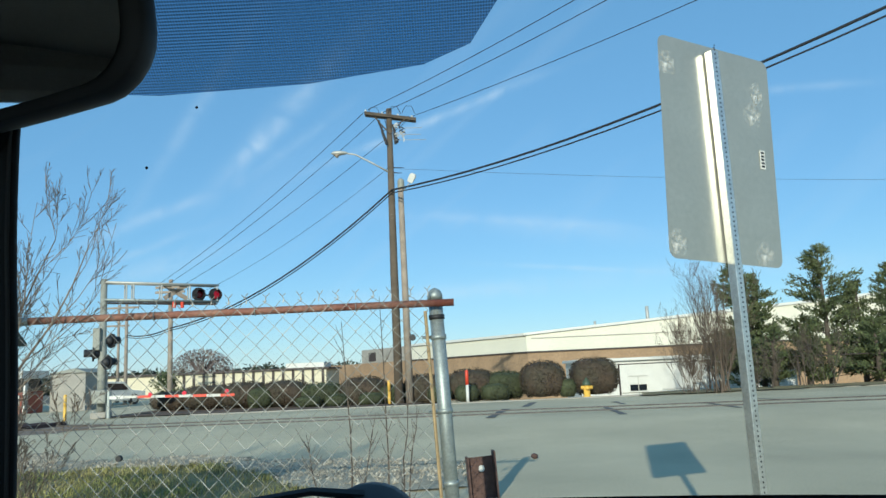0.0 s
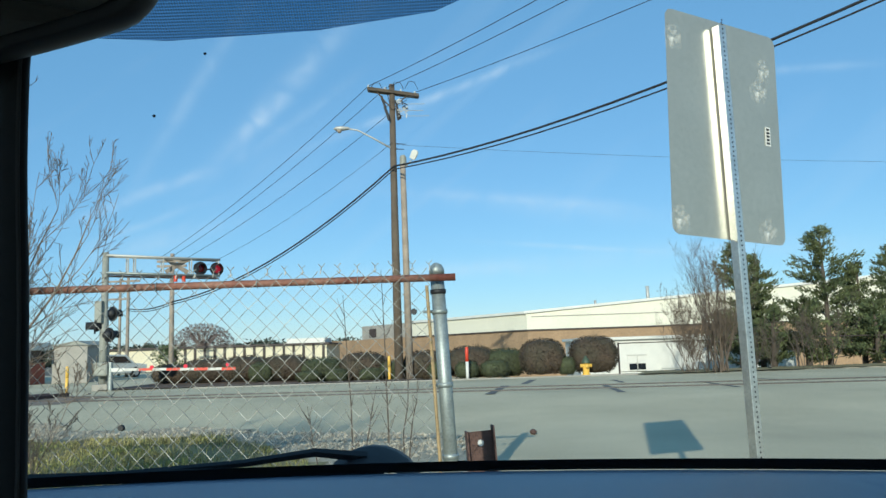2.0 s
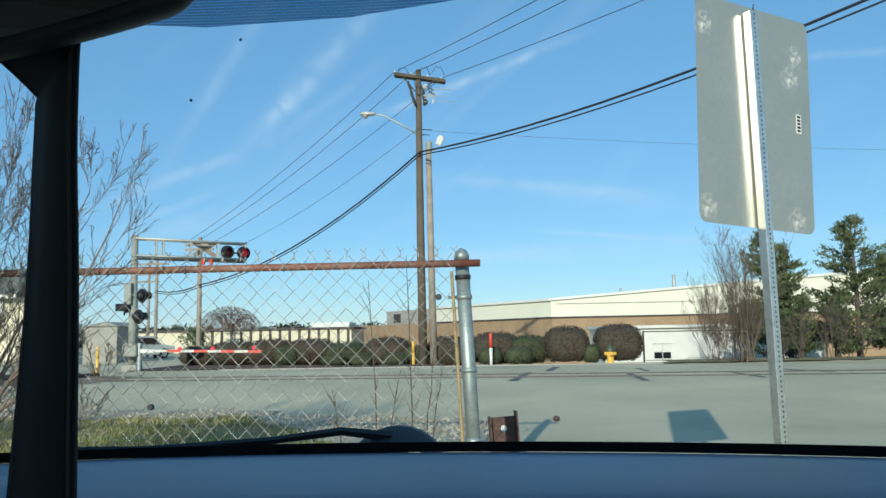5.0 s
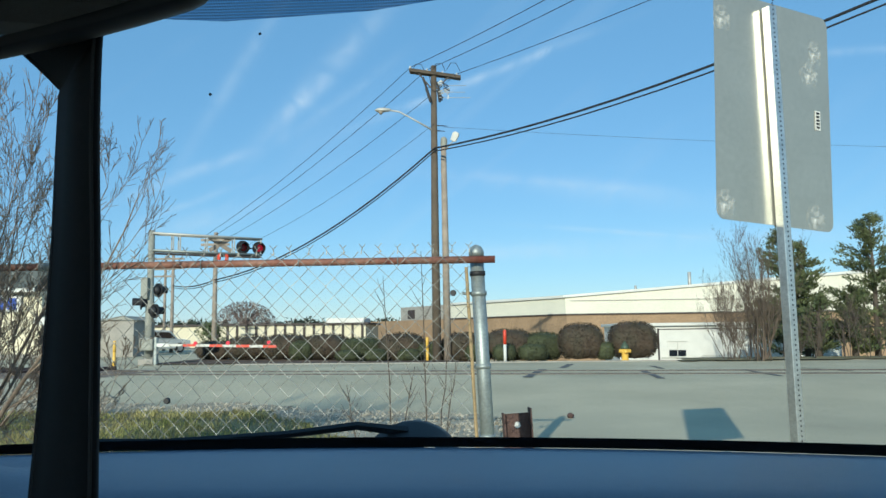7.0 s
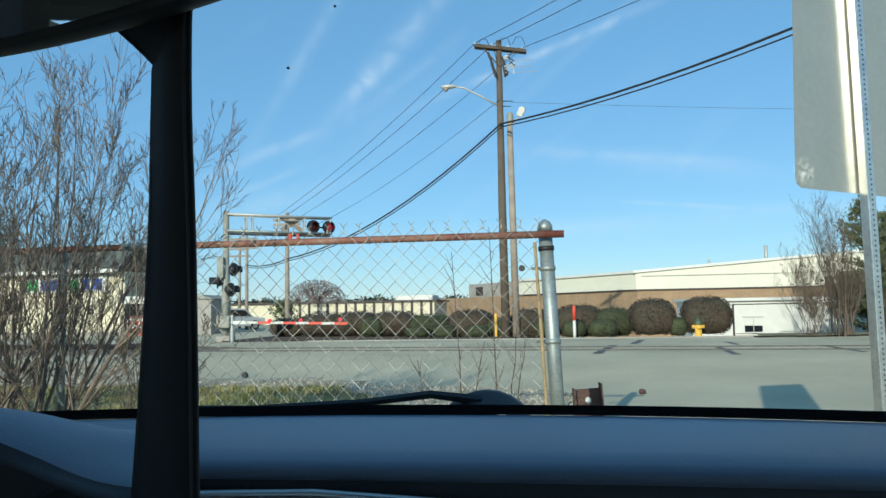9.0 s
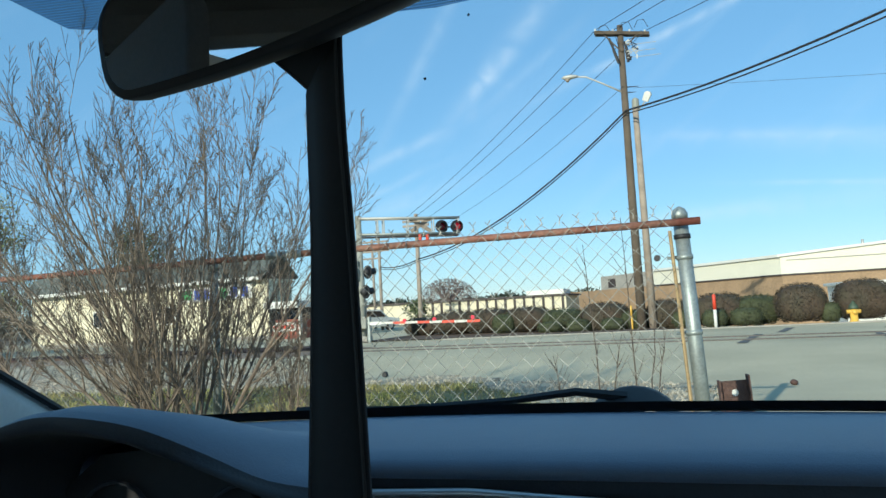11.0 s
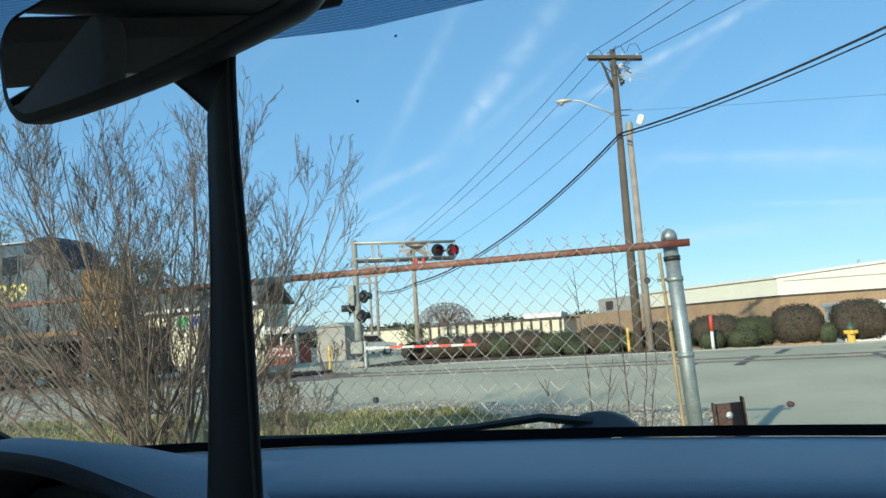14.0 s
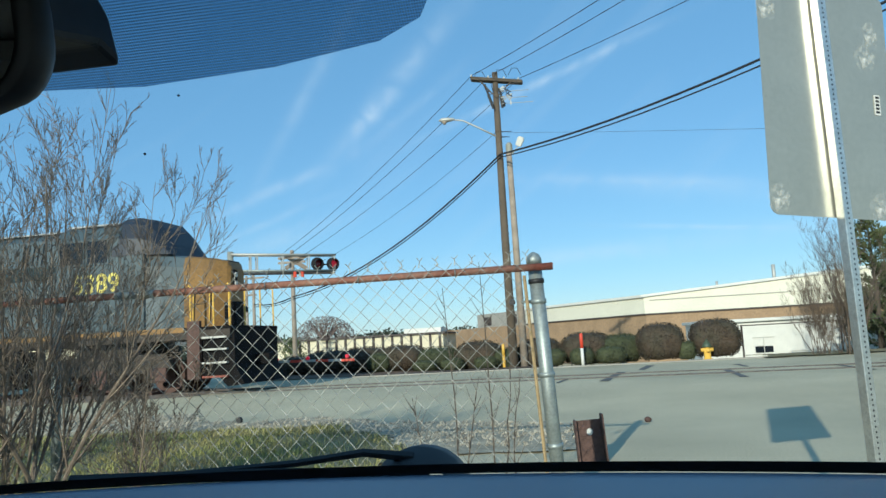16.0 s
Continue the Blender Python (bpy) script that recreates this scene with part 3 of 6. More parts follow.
        for z in (1.03, 1.09, 1.15, 1.22, 1.30, 1.40, 1.50, 1.64):
            u = (z - 1.03) / 0.61
            ix, iy = CX + s * (0.838 - 0.02 * u), 0.97 - 1.70 * (z - 1.15)
            w = 0.36 - 0.12 * min(1, u * 3.2)
            rows.append([(ix, iy + 0.02, z), (ix - s * 0.012, iy - 0.02, z - 0.005), (ix, iy - w * 0.4, z - 0.02),
                         (ix + s * 0.02, iy - w * 0.8, z - 0.035), (ix + s * 0.05, iy - w, z - 0.045), (ix + s * 0.10, iy - w * 0.6, z - 0.03)])
        bm = bmesh.new()
        loft(bm, rows, close=True)
        part("front_pillar", bm, M_PILLAR, car, "grey beige front pillar trim", smooth=True)
        part("pillar_gasket", T([(r[0][0] - s * 0.006, r[0][1] + 0.004, r[0][2]) for r in rows], 0.006, 6), M_RUBBER, car, "black rubber gasket")
    # driver's window corner and outside mirror
    part("window_seal", T([(CX - 0.865, 0.30, 1.335), (CX - 0.865, 0.50, 1.258), (CX - 0.865, 0.60, 1.215), (CX - 0.865, 0.645, 1.165), (CX - 0.865, 0.66, 1.10), (CX - 0.865, 0.655, 1.02)], 0.016, 8), M_RUBBER, car, "black window seal", smooth=True)
    part("sail_panel", prism([(0.44, 1.03), (0.655, 1.03), (0.655, 1.12), (0.60, 1.19), (0.44, 1.245)], "x", CX - 0.90, CX - 0.875), M_BLACK, car, "black corner panel of the door window")
    part("window_bar", T([(CX - 0.89, 0.415, 1.04), (CX - 0.885, 0.40, 1.25)], 0.007, 6), M_SILVER, car, "bright upright window bar")
    part("door_mirror", B(CX - 1.15, CX - 0.94, 0.44, 0.56, 1.07, 1.20, bev=0.03), M_CARPAINT, car, "dark outside door mirror", smooth=True)
    part("windscreen_cowl", B(CX - 0.75, CX + 0.75, 1.25, 1.75, 0.95, 1.0, bev=0.02), M_BLACK, car)
    for sx in (CX - 0.78, CX + 0.78):
        for wy in (1.75, -1.05):
            part("tyre", T([(sx - 0.1, wy, 0.31), (sx + 0.1, wy, 0.31)], 0.31, 20), M_RUBBER, car, "black tyre")
    part("side_sill", B(CX - 0.9, CX + 0.9, -2.0, 2.3, 0.28, 0.42), M_CARPAINT, car)
    # rear-view mirror on its arm
    def mirror_outline(w, h, r, bow):
        low = [(-w + r + (2 * w - 2 * r) * k / 12, -h) for k in range(1, 12)]
        rim = round_rect(-w, w, -h, h, r)
        rim = rim[:18] + low + rim[18:]
        return [(x, z - bow * (1 - (x / w) ** 2) * (z < 0)) for x, z in rim]

    shell = bmesh.new()
    rims = [[(x, y, z) for x, z in mirror_outline(0.154 * k, 0.039 * k, 0.029 * k, 0.0074 * k)] for y, k in ((-0.010, 0.985), (-0.008, 1.0), (0.0, 1.0), (0.006, 0.985), (0.016, 0.92), (0.026, 0.80), (0.032, 0.6))]
    rings = loft(shell, rims, close=True)
    shell.faces.new(rings[0][::-1]), shell.faces.new(rings[-1])
    bmesh.ops.recalc_face_normals(shell, faces=shell.faces)
    mir = part("rearview_mirror", shell, M_BLACK, car, "black rear-view mirror", smooth=True)
    mir.matrix_basis = pose(-0.2620, 0.4388, 1.4880, 5.0, -3.4, -13.5)
    bm = bmesh.new()
    bm.faces.new([bm.verts.new((x, 0, z)) for x, z in mirror_outline(0.143, 0.034, 0.024, 0.0074)])
    glass = part("mirror_glass", bm, M_MIRROR, mir, "silvered mirror glass")
    glass.matrix_basis = pose(0, -0.0125, 0)
    part("mirror_arm", T([(0.0, 0.02, 0.02), (0.0, 0.10, 0.055)], [0.018, 0.024], 10), M_BLACK, mir, smooth=True)
    part("mirror_mount", prism([(0.52, 1.545), (0.60, 1.567), (0.635, 1.560), (0.615, 1.60), (0.575, 1.625), (0.51, 1.60)], "x", -0.285, -0.207, bev=0.006), M_BLACK, car, "black mirror mount on the windshield")
    # driver's visor, folded down
    vis = part("sun_visor", prism(round_rect(-0.36, 0.0, 0.0, 0.155, 0.035), "y", -0.011, 0.011, bev=0.004), M_VISOR, car, "dark grey cloth sun visor folded down", smooth=True)
    vis.matrix_basis = pose(-0.425, 0.385, 1.398, 12, -5, 4)
    part("visor_flap", prism(round_rect(-0.33, -0.20, 0.035, 0.12, 0.02), "y", -0.016, -0.010, bev=0.004), M_VISOR, vis, "vanity mirror flap", smooth=True)
    # wiper parked along the foot of the glass
    hump = bmesh.new()
    loft(hump, [[(-0.125 + rx * math.cos(a * 0.2618), 1.45 + dy, 1.03 + rz * max(0, math.sin(a * 0.2618))) for a in range(13)] for rx, rz, dy in ((0.075, 0.06, -0.05), (0.092, 0.086, 0), (0.09, 0.082, 0.06), (0.06, 0.05, 0.1))])
    wip = part("wiper_pivot_cover", hump, M_BLACK, car, "black wiper pivot cover", smooth=True)
    part("wiper_arm", T([(-0.13, 1.43, 1.10), (-0.22, 1.42, 1.112), (-0.34, 1.40, 1.100), (-0.66, 1.33, 1.090)], [0.010, 0.008, 0.007, 0.006], 6), M_BLACK, wip, "black wiper arm")
    part("wiper_blade", T([(-0.10, 1.42, 1.075), (-0.40, 1.38, 1.085), (-0.72, 1.30, 1.098)], [0.010, 0.012, 0.010], 6), M_RUBBER, wip, "black rubber wiper blade")


def dots_material():
    m = bpy.data.materials.new("dotted blue sun band")
    m.use_nodes = True
    n, l = m.node_tree.nodes, m.node_tree.links
    n.clear()
    tc, mp = n.new("ShaderNodeTexCoord"), n.new("ShaderNodeMapping")
    mp.inputs["Scale"].default_value = (450, 0, 580)
    vor = n.new("ShaderNodeTexVoronoi")
    vor.inputs["Scale"].default_value, vor.inputs["Randomness"].default_value = 1.0, 0.0
    lt = n.new("ShaderNodeMapRange")
    lt.inputs["From Min"].default_value, lt.inputs["From Max"].default_value = 0.50, 0.22
    lt.inputs["To Max"].default_value = 0.8
    tr, df, mx, o = n.new("ShaderNodeBsdfTransparent"), n.new("ShaderNodeBsdfDiffuse"), n.new("ShaderNodeMixShader"), n.new("ShaderNodeOutputMaterial")
    tr.inputs["Color"].default_value, df.inputs["Color"].default_value = (0.36, 0.46, 0.58, 1), (0.03, 0.05, 0.085, 1)
    l.new(tc.outputs["Object"], mp.inputs["Vector"]), l.new(mp.outputs[0], vor.inputs["Vector"]), l.new(vor.outputs["Distance"], lt.inputs[0])
    l.new(lt.outputs[0], mx.inputs["Fac"]), l.new(tr.outputs[0], mx.inputs[1]), l.new(df.outputs[0], mx.inputs[2]), l.new(mx.outputs[0], o.inputs["Surface"])
    return m


M_DOTS = dots_material()
car_cabin()
strap = thing("hanging_strap", label="long black strap hanging from the rear-view mirror", category="strap")
SL = curve_through([(-0.300, 0.490, 1.476), (-0.277, 0.490, 1.4575), (-0.2535, 0.490, 1.435), (-0.253, 0.490, 1.430), (-0.2535, 0.490, 1.39), (-0.2545, 0.490, 1.31), (-0.2645, 0.494, 1.17), (-0.276, 0.498, 1.04), (-0.288, 0.502, 0.92)], 3)
SR = curve_through([(-0.203, 0.452, 1.490), (-0.2045, 0.452, 1.470), (-0.206, 0.4525, 1.458), (-0.2075, 0.453, 1.448), (-0.2085, 0.456, 1.39), (-0.2095, 0.465, 1.31), (-0.208, 0.468, 1.18), (-0.206, 0.470, 1.04), (-0.204, 0.472, 0.92)], 3)
bm = bmesh.new()
loft(bm, [[(a[0], a[1] - 0.002, a[2]), ((a[0] + b[0]) / 2, (a[1] + b[1]) / 2 - 0.005, (a[2] + b[2]) / 2), (b[0], b[1] - 0.002, b[2]), (b[0], b[1] + 0.002, b[2]), ((a[0] + b[0]) / 2, (a[1] + b[1]) / 2 + 0.002, (a[2] + b[2]) / 2), (a[0], a[1] + 0.002, a[2])] for a, b in zip(SL, SR)], close=True)
part("strap_body", bm, M_STRAP, strap, smooth=True)
for edge, k in ((SL[3:], 0.003), (SR, -0.003)):
    part("hem", T([(x + k, y - 0.003, z) for x, y, z in edge], 0.0012, 6), M_RUBBER, strap, "stitched black hem")


# ---- chain-link fence ----
FY, FTOP = 6.15, 1.845


def fence():
    fen = thing("chain_link_fence", label="chain-link fence with rusty pipe rail and galvanised posts", category="fence")
    # top rail in pipe lengths, rusty with one greyer length
    part("top_rail", T([(-3.30, FY, FTOP + 0.0), (0.075, FY, FTOP)], 0.030, 10), M_RUST, fen, "rusty pipe top rail", smooth=True)
    part("top_rail", T([(-3.66, FY, FTOP), (-3.30, FY, FTOP)], 0.033, 10), M_GALV, fen, "grey pipe sleeve", smooth=True)
    part("top_rail", T([(-8.6, FY + 0.05, FTOP - 0.02), (-3.66, FY, FTOP)], 0.029, 10), M_RUST, fen, smooth=True)
    part("top_rail", T([(-16, FY + 0.4, FTOP - 0.22), (-8.7, FY + 0.05, FTOP - 0.05)], 0.029, 10), M_RUST, fen, smooth=True)
    # end post leans a little; it has bands and a domed cap
    def lean(z):
        return (-0.075 + 0.085 * (1.9 - z) / 1.9, FY + 0.10, z)
    post = part("end_post", T([lean(0), lean(1.90)], 0.056, 14), M_GALV, fen, "galvanised end post", smooth=True)
    part("post_cap", T([lean(1.88), lean(1.92), lean(1.955), lean(1.975)], [0.062, 0.062, 0.045, 0.012], 14), M_GALV, post, "domed grey post cap", smooth=True)
    for z in (1.74, 1.58, 1.0, 0.45):
        part("band", T([lean(z - 0.018), lean(z + 0.018)], 0.064, 14), M_GALV if z != 1.74 else M_BLACK, post, smooth=True)
    for z in (1.58, 1.0):
        x, y, _ = lean(z)
        part("bolt", T([(x - 0.13, y - 0.03, z), (x - 0.05, y - 0.03, z)], 0.012, 6), M_GALV, post)
    part("tension_bar", T([(-0.155, FY, FTOP - 0.06), (-0.075, FY + 0.02, 0.05)], 0.014, 6), mat("old straw coloured bar", (0.42, 0.30, 0.15), 0.8, var=0.3), fen, "straw-coloured tension bar")
    for x in (-4.28, -8.6, -12.6):
        p = part("line_post", T([(x, FY + 0.08, 0), (x, FY + 0.08, 1.79)], 0.040, 12), M_GALV, fen, "galvanised line post", smooth=True)
        part("post_cap", T([(x, FY + 0.08, 1.76), (x, FY + 0.08, 1.83), (x, FY + 0.08, 1.87)], [0.048, 0.046, 0.02], 12), M_GALV, p, smooth=True)
    # woven wire: each wire zigzags up the fence and hooks its neighbour
    bm = bmesh.new()
    W, Hh = 0.143, 0.143
    n = int(11.9 / W)
    top = FTOP + 0.085
    rows = 13
    for i in range(n):
        x0 = -0.13 - i * W
        s = 0.004 * math.sin(i * 1.7)
        pts = []
        for j in range(rows * 2 + 1):
            z = top - j * Hh / 2
            if z < 0.03:
                break
            left = j % 2 == 1
            sag = 0.012 * math.sin(i * 0.35 + z * 2)
            pts.append((x0 - (W * 0.5 if left else 0) + s, FY - 0.045 + sag + (0.006 if left else -0.006), z))
        pts[0] = (pts[0][0] + 0.018 * (1 if i % 2 else -1), pts[0][1], pts[0][2] - 0.01)
        tube(bm, pts, 0.0038, 4)
        pts = [(p[0] - (W if k % 2 == 0 else 0) + 0.0, p[1] + 0.003, p[2]) for k, p in enumerate(pts)]
        tube(bm, pts, 0.0038, 4)
    # the wire ends stand above the rail, twisted and parted
    for i in range(n):
        x = -0.13 - i * W + 0.004 * math.sin(i * 1.7)
        k = 0.012 * math.sin(i * 2.3)
        tube(bm, [(x, FY - 0.04, top - 0.03), (x + 0.004, FY - 0.036, top + 0.0), (x - 0.002 + k, FY - 0.04, top + 0.022)], 0.0048, 4)
        for sx in (-1, 1):
            tube(bm, [(x - 0.002 + k, FY - 0.04, top + 0.02), (x + k + sx * (0.026 + 0.006 * math.sin(i * 3.1)), FY - 0.045, top + 0.048 + 0.008 * math.sin(i * 1.3 + sx))], 0.0036, 4)
    part("wire_mesh", bm, M_WIRE, fen, "diamond wire mesh with twisted top ends")
    for x, z in ((-0.26, 1.58), (-2.54, 0.76)):
        part("dark_tag", T([(x, FY - 0.07, z), (x, FY - 0.04, z)], [0.022, 0.026], 10), M_BLACK, fen, "small dark round tag caught in the mesh")
    for x in (-0.7, -1.5, -2.3, -3.1):
        part("tie_wire", T([(x + 0.034 * 0, FY + 0.034 * math.cos(a * 0.785), FTOP + 0.034 * math.sin(a * 0.785)) for a in range(9)], 0.004, 5), M_GALV, fen)


fence()


def weed(x, y, h, seed, lean=0.0):
    rnd = random.Random(seed)
    bm = bmesh.new()
    stem = [(x + lean * (k / 6) ** 1.5 + rnd.uniform(-0.012, 0.012), y + rnd.uniform(-0.01, 0.01), h * k / 6) for k in range(7)]
    tube(bm, stem, [0.009 - 0.0011 * k for k in range(7)], 5)
    for k in range(14):
        u = rnd.uniform(0.2, 0.95)
        i = min(5, int(u * 6))
        p = Vector(stem[i]).lerp(Vector(stem[i + 1]), u * 6 - i)
        a, l = rnd.uniform(0, 6.28), rnd.uniform(0.08, 0.25)
        q = p + Vector((math.cos(a) * l * 0.5, math.sin(a) * l * 0.3, l * 0.8))
        tube(bm, [p, (p + q) / 2 + Vector((0, 0, -0.01)), q], [0.0035, 0.003, 0.0015], 4)
    tagged(part("dry_weed", bm, M_BARKD), "tall dry weed stalk beside the fence", "weed", group="weeds at the fence")


for k, (x, h, ln) in enumerate(((-0.42, 1.25, 0.12), (-0.50, 1.95, -0.05), (-0.80, 1.75, -0.05), (-1.05, 0.85, -0.12), (-0.36, 1.05, 0.10), (-0.74, 1.0, 0.15))):
    weed(x, FY + 0.3, h, 40 + k, ln)


def scuff_material():
    """Worn pale film that fades out from its middle in specks."""
    m = bpy.data.materials.new("worn pale scuff")
    m.use_nodes = True
    n, l = m.node_tree.nodes, m.node_tree.links
    b = n["Principled BSDF"]
    b.inputs["Base Color"].default_value, b.inputs["Roughness"].default_value = (0.72, 0.71, 0.66, 1), 0.6
    tc, ns, ln, r1, r2, mu = (n.new("ShaderNode" + k) for k in ("TexCoord", "TexNoise", "VectorMath", "MapRange", "MapRange", "Math"))
    ns.inputs["Scale"].default_value, ns.inputs["Detail"].default_value = 34, 5
    ln.operation, mu.operation = "LENGTH", "MULTIPLY"
    r1.inputs["From Min"].default_value, r1.inputs["From Max"].default_value = 0.085, 0.01
    r2.inputs["From Min"].default_value, r2.inputs["From Max"].default_value, r2.inputs["To Max"].default_value = 0.44, 0.62, 0.85
    l.new(tc.outputs["Object"], ns.inputs["Vector"]), l.new(tc.outputs["Object"], ln.inputs[0])
    l.new(ln.outputs["Value"], r1.inputs["Value"]), l.new(ns.outputs["Fac"], r2.inputs["Value"])
    l.new(r1.outputs[0], mu.inputs[0]), l.new(r2.outputs[0], mu.inputs[1]), l.new(mu.outputs[0], b.inputs["Alpha"])
    return m


# ---- road sign seen from behind ----
def road_sign():
    sg = thing("road_sign", 1.585, 4.12, 0, 25.0, "large blank-backed aluminium road sign on a perforated post", "road sign")
    # the plate stands before the post as the camera sees it from behind
    plate = part("sign_plate", prism(round_rect(-0.39, 0.455, -0.612, 0.612, 0.05), "y", 0.034, 0.037), M_SIGNBACK, sg, "dull grey sign back with pale scuffs")
    plate.matrix_basis = pose(0, 0, 2.423, 0, 3.2, 0)
    for x0, x1, z0, z1 in ((-0.37, -0.31, 0.42, 0.49), (0.26, 0.34, 0.18, 0.34), (0.32, 0.37, 0.34, 0.44), (-0.37, -0.30, -0.57, -0.49), (0.28, 0.36, -0.59, -0.50)):
        bm = bmesh.new()
        w, h = x1 - x0, z1 - z0
        bm.faces.new([bm.verts.new(p) for p in ((-w, 0, -h), (w, 0, -h), (w, 0, h), (-w, 0, h))])
        part("scuff", bm, M_SCUFF, plate, "pale scuff").matrix_basis = pose((x0 + x1) / 2, 0.0325, (z0 + z1) / 2)
    st = part("sticker", B(0.335, 0.375, 0.0305, 0.0325, -0.05, 0.06), M_WHITE, plate, "small white sticker with black bars")
    for k in range(5):
        part("bar", B(0.343, 0.367, 0.0290, 0.0300, -0.04 + 0.02 * k, -0.028 + 0.02 * k), M_BLACK, st)
    # square perforated tube with real holes shown as dark sunk discs
    part("sign_post", B(-0.026, 0.026, -0.026, 0.026, -0.3, 2.99, bev=0.004), M_POST, sg, "galvanised perforated square post")
    hole = None
    for k in range(108):
        z = 0.30 + 0.0254 * k
        for face in (0, 1):
            m = pose(0, -0.0262, z) if face == 0 else pose(0.0262, 0, z, 0, 0, 90)
            if hole is None:
                bm = bmesh.new()
                bm.faces.new([bm.verts.new((0.0055 * math.cos(q * 0.7854), 0, 0.0055 * math.sin(q * 0.7854))) for q in range(8)])
                hole = part("post_hole", bm, M_BLACK, sg)
                hole.matrix_basis = m
            else:
                again(hole, m)
    # the tube leans back half a degree
    sg.matrix_basis = pose(1.578, 4.13, 0, 0, -0.6, 28.5)


M_SCUFF = scuff_material()
M_WHITESCUFF = mat("pale scuffed film", (0.62, 0.62, 0.58), 0.6, var=0.3, scale=30)
M_POST = mat("bright galvanised post", (0.78, 0.77, 0.72), 0.3, 0.85, var=0.18, scale=12, fine=60)
road_sign()


# ---- steel beam stump, stone ----
def beam_stump():
    b = thing("steel_beam_stump", 0.42, 8.5, 0, 8, "short rusted I-beam post set in the ground", "post")
    part("flange", B(-0.15, -0.13, -0.07, 0.07, -0.2, 0.43, bev=0.004), M_DARKRUST, b)
    part("flange", B(0.13, 0.15, -0.07, 0.07, -0.2, 0.47, bev=0.004), M_DARKRUST, b)
    part("web", B(-0.13, 0.13, -0.008, 0.008, -0.2, 0.42), M_DARKRUST, b, "rusty brown web plate")
    bm = bmesh.new()
    bm.faces.new([bm.verts.new((0.0 + 0.033 * math.cos(k * 0.5236), -0.011, 0.30 + 0.035 * math.sin(k * 0.5236))) for k in range(12)])
    part("bolt_hole", bm, M_WHITESCUFF, b, "pale round hole")
    b.matrix_basis = pose(0.31, 8.3, 0, 0, -3, 8)


beam_stump()


def rock(name, x, y, r, seed, label):
    rnd = random.Random(seed)
    bm = bmesh.new()
    bmesh.ops.create_icosphere(bm, subdivisions=2, radius=r)
    for v in bm.verts:
        v.co *= 1 + 0.25 * noise.noise(v.co * (2.5 / r) + Vector((seed, 0, 0)))
        v.co.z *= 0.85
    ob = tagged(part(name, bm, M_DARKRUST, smooth=True), label, "stone")
    ob.matrix_basis = pose(x, y, ground_z(x, y) + r * 0.7)


rock("stone", 1.18, 11.6, 0.05, 3, "small brown stone on the asphalt")


# ---- leafless shrub in front of the fence ----
def twig(bm, rnd, p, d, length, r, depth, wide):
    n = (9, 7, 5, 3)[depth]
    pts, rad = [p.copy()], [r]
    step = length / n
    d = d.normalized()
    kids = []
    for k in range(n):
        d = (d + Vector((rnd.gauss(0, 0.05), rnd.gauss(0, 0.05), (0.05, 0.06, 0.05, 0.03)[depth] + rnd.gauss(0, 0.04)))).normalized()
        if math.hypot(p.x, p.y) > wide * 0.8 and depth < 2:
            d = (d + Vector((0, 0, 0.16))).normalized()
        p = p + d * step
        pts.append(p.copy())
        rad.append(max(0.0021, r * (1 - 0.8 * (k + 1) / n)))
        if depth < 3 and (k > 0 or depth > 0) and math.hypot(p.x, p.y) < wide * 1.05:
            for _ in range((2 if rnd.random() < 0.35 else 1) if rnd.random() < (0.92, 0.85, 0.8)[depth] else 0):
                kids.append((p.copy(), d.copy(), rad[-1], k / n))
    tube(bm, pts, rad, 6 if depth == 0 else (4 if depth == 1 else 3), cap=False)
    for q, dd, rr, u in kids:
        side = Matrix.Rotation(rnd.uniform(0, 6.28), 3, dd) @ dd.orthogonal().normalized()
        nd = dd + side * rnd.uniform(0.40, 0.95) + Vector((0, 0, 0.14))
        twig(bm, rnd, q, nd, length * rnd.uniform(0.22, 0.42) * (1.15 - 0.5 * u), max(0.0021, rr * 0.58), depth + 1, wide)


def shrub(name, x, y, count, height, spread, seed, label, thick=0.022, base=0.35, category="shrub", up=0.55, bark=None, slope=0.0, wide=9.0):
    """Stems fan out of one foot and turn upwards; slope lowers the crown towards +x."""
    sh = thing(name, x, y, ground_z(x, y), 0, label, category)
    rnd = random.Random(seed)
    for k in range(count):
        a = 2 * math.pi * (k + rnd.random()) / count
        lean = rnd.uniform(0.05, 0.9) ** 0.65
        d = Vector((math.cos(a) * spread * lean * (1 + slope * (0.9 if math.cos(a) < 0 else -1.9)), math.sin(a) * spread * lean * 0.95, up + 0.45))
        bm = bmesh.new()
        foot = Vector((rnd.uniform(-base, base), rnd.uniform(-base, base) * 0.6, -0.05))
        twig(bm, rnd, foot, d, height * rnd.uniform(0.78, 1.04) * (1 - slope * math.cos(a) * lean), thick * rnd.uniform(0.6, 1.1), 0, wide)
        part("stem", bm, bark or M_BARK, sh)
    return sh


shrub("bare_shrub", -4.2, 5.45, 31, 3.3, 1.04, 17, "large leafless grey-brown multi-stemmed shrub", thick=0.020, base=0.40, slope=0.19, wide=1.75)
shrub("bare_shrub", -7.6, 6.9, 12, 2.6, 0.7, 12, "leafless thin-stemmed shrub by the fence", thick=0.016, base=0.5)
shrub("bare_shrub", -3.3, 5.6, 4, 1.5, 0.6, 13, "small leafless sapling at the fence foot", thick=0.010, base=0.2)


# ---- utility poles and wires ----
def sag(a, b, drop, n=14):
    a, b = Vector(a), Vector(b)
    return [a.lerp(b, k / n) - Vector((0, 0, 4 * drop * (k / n) * (1 - k / n))) for k in range(n + 1)]


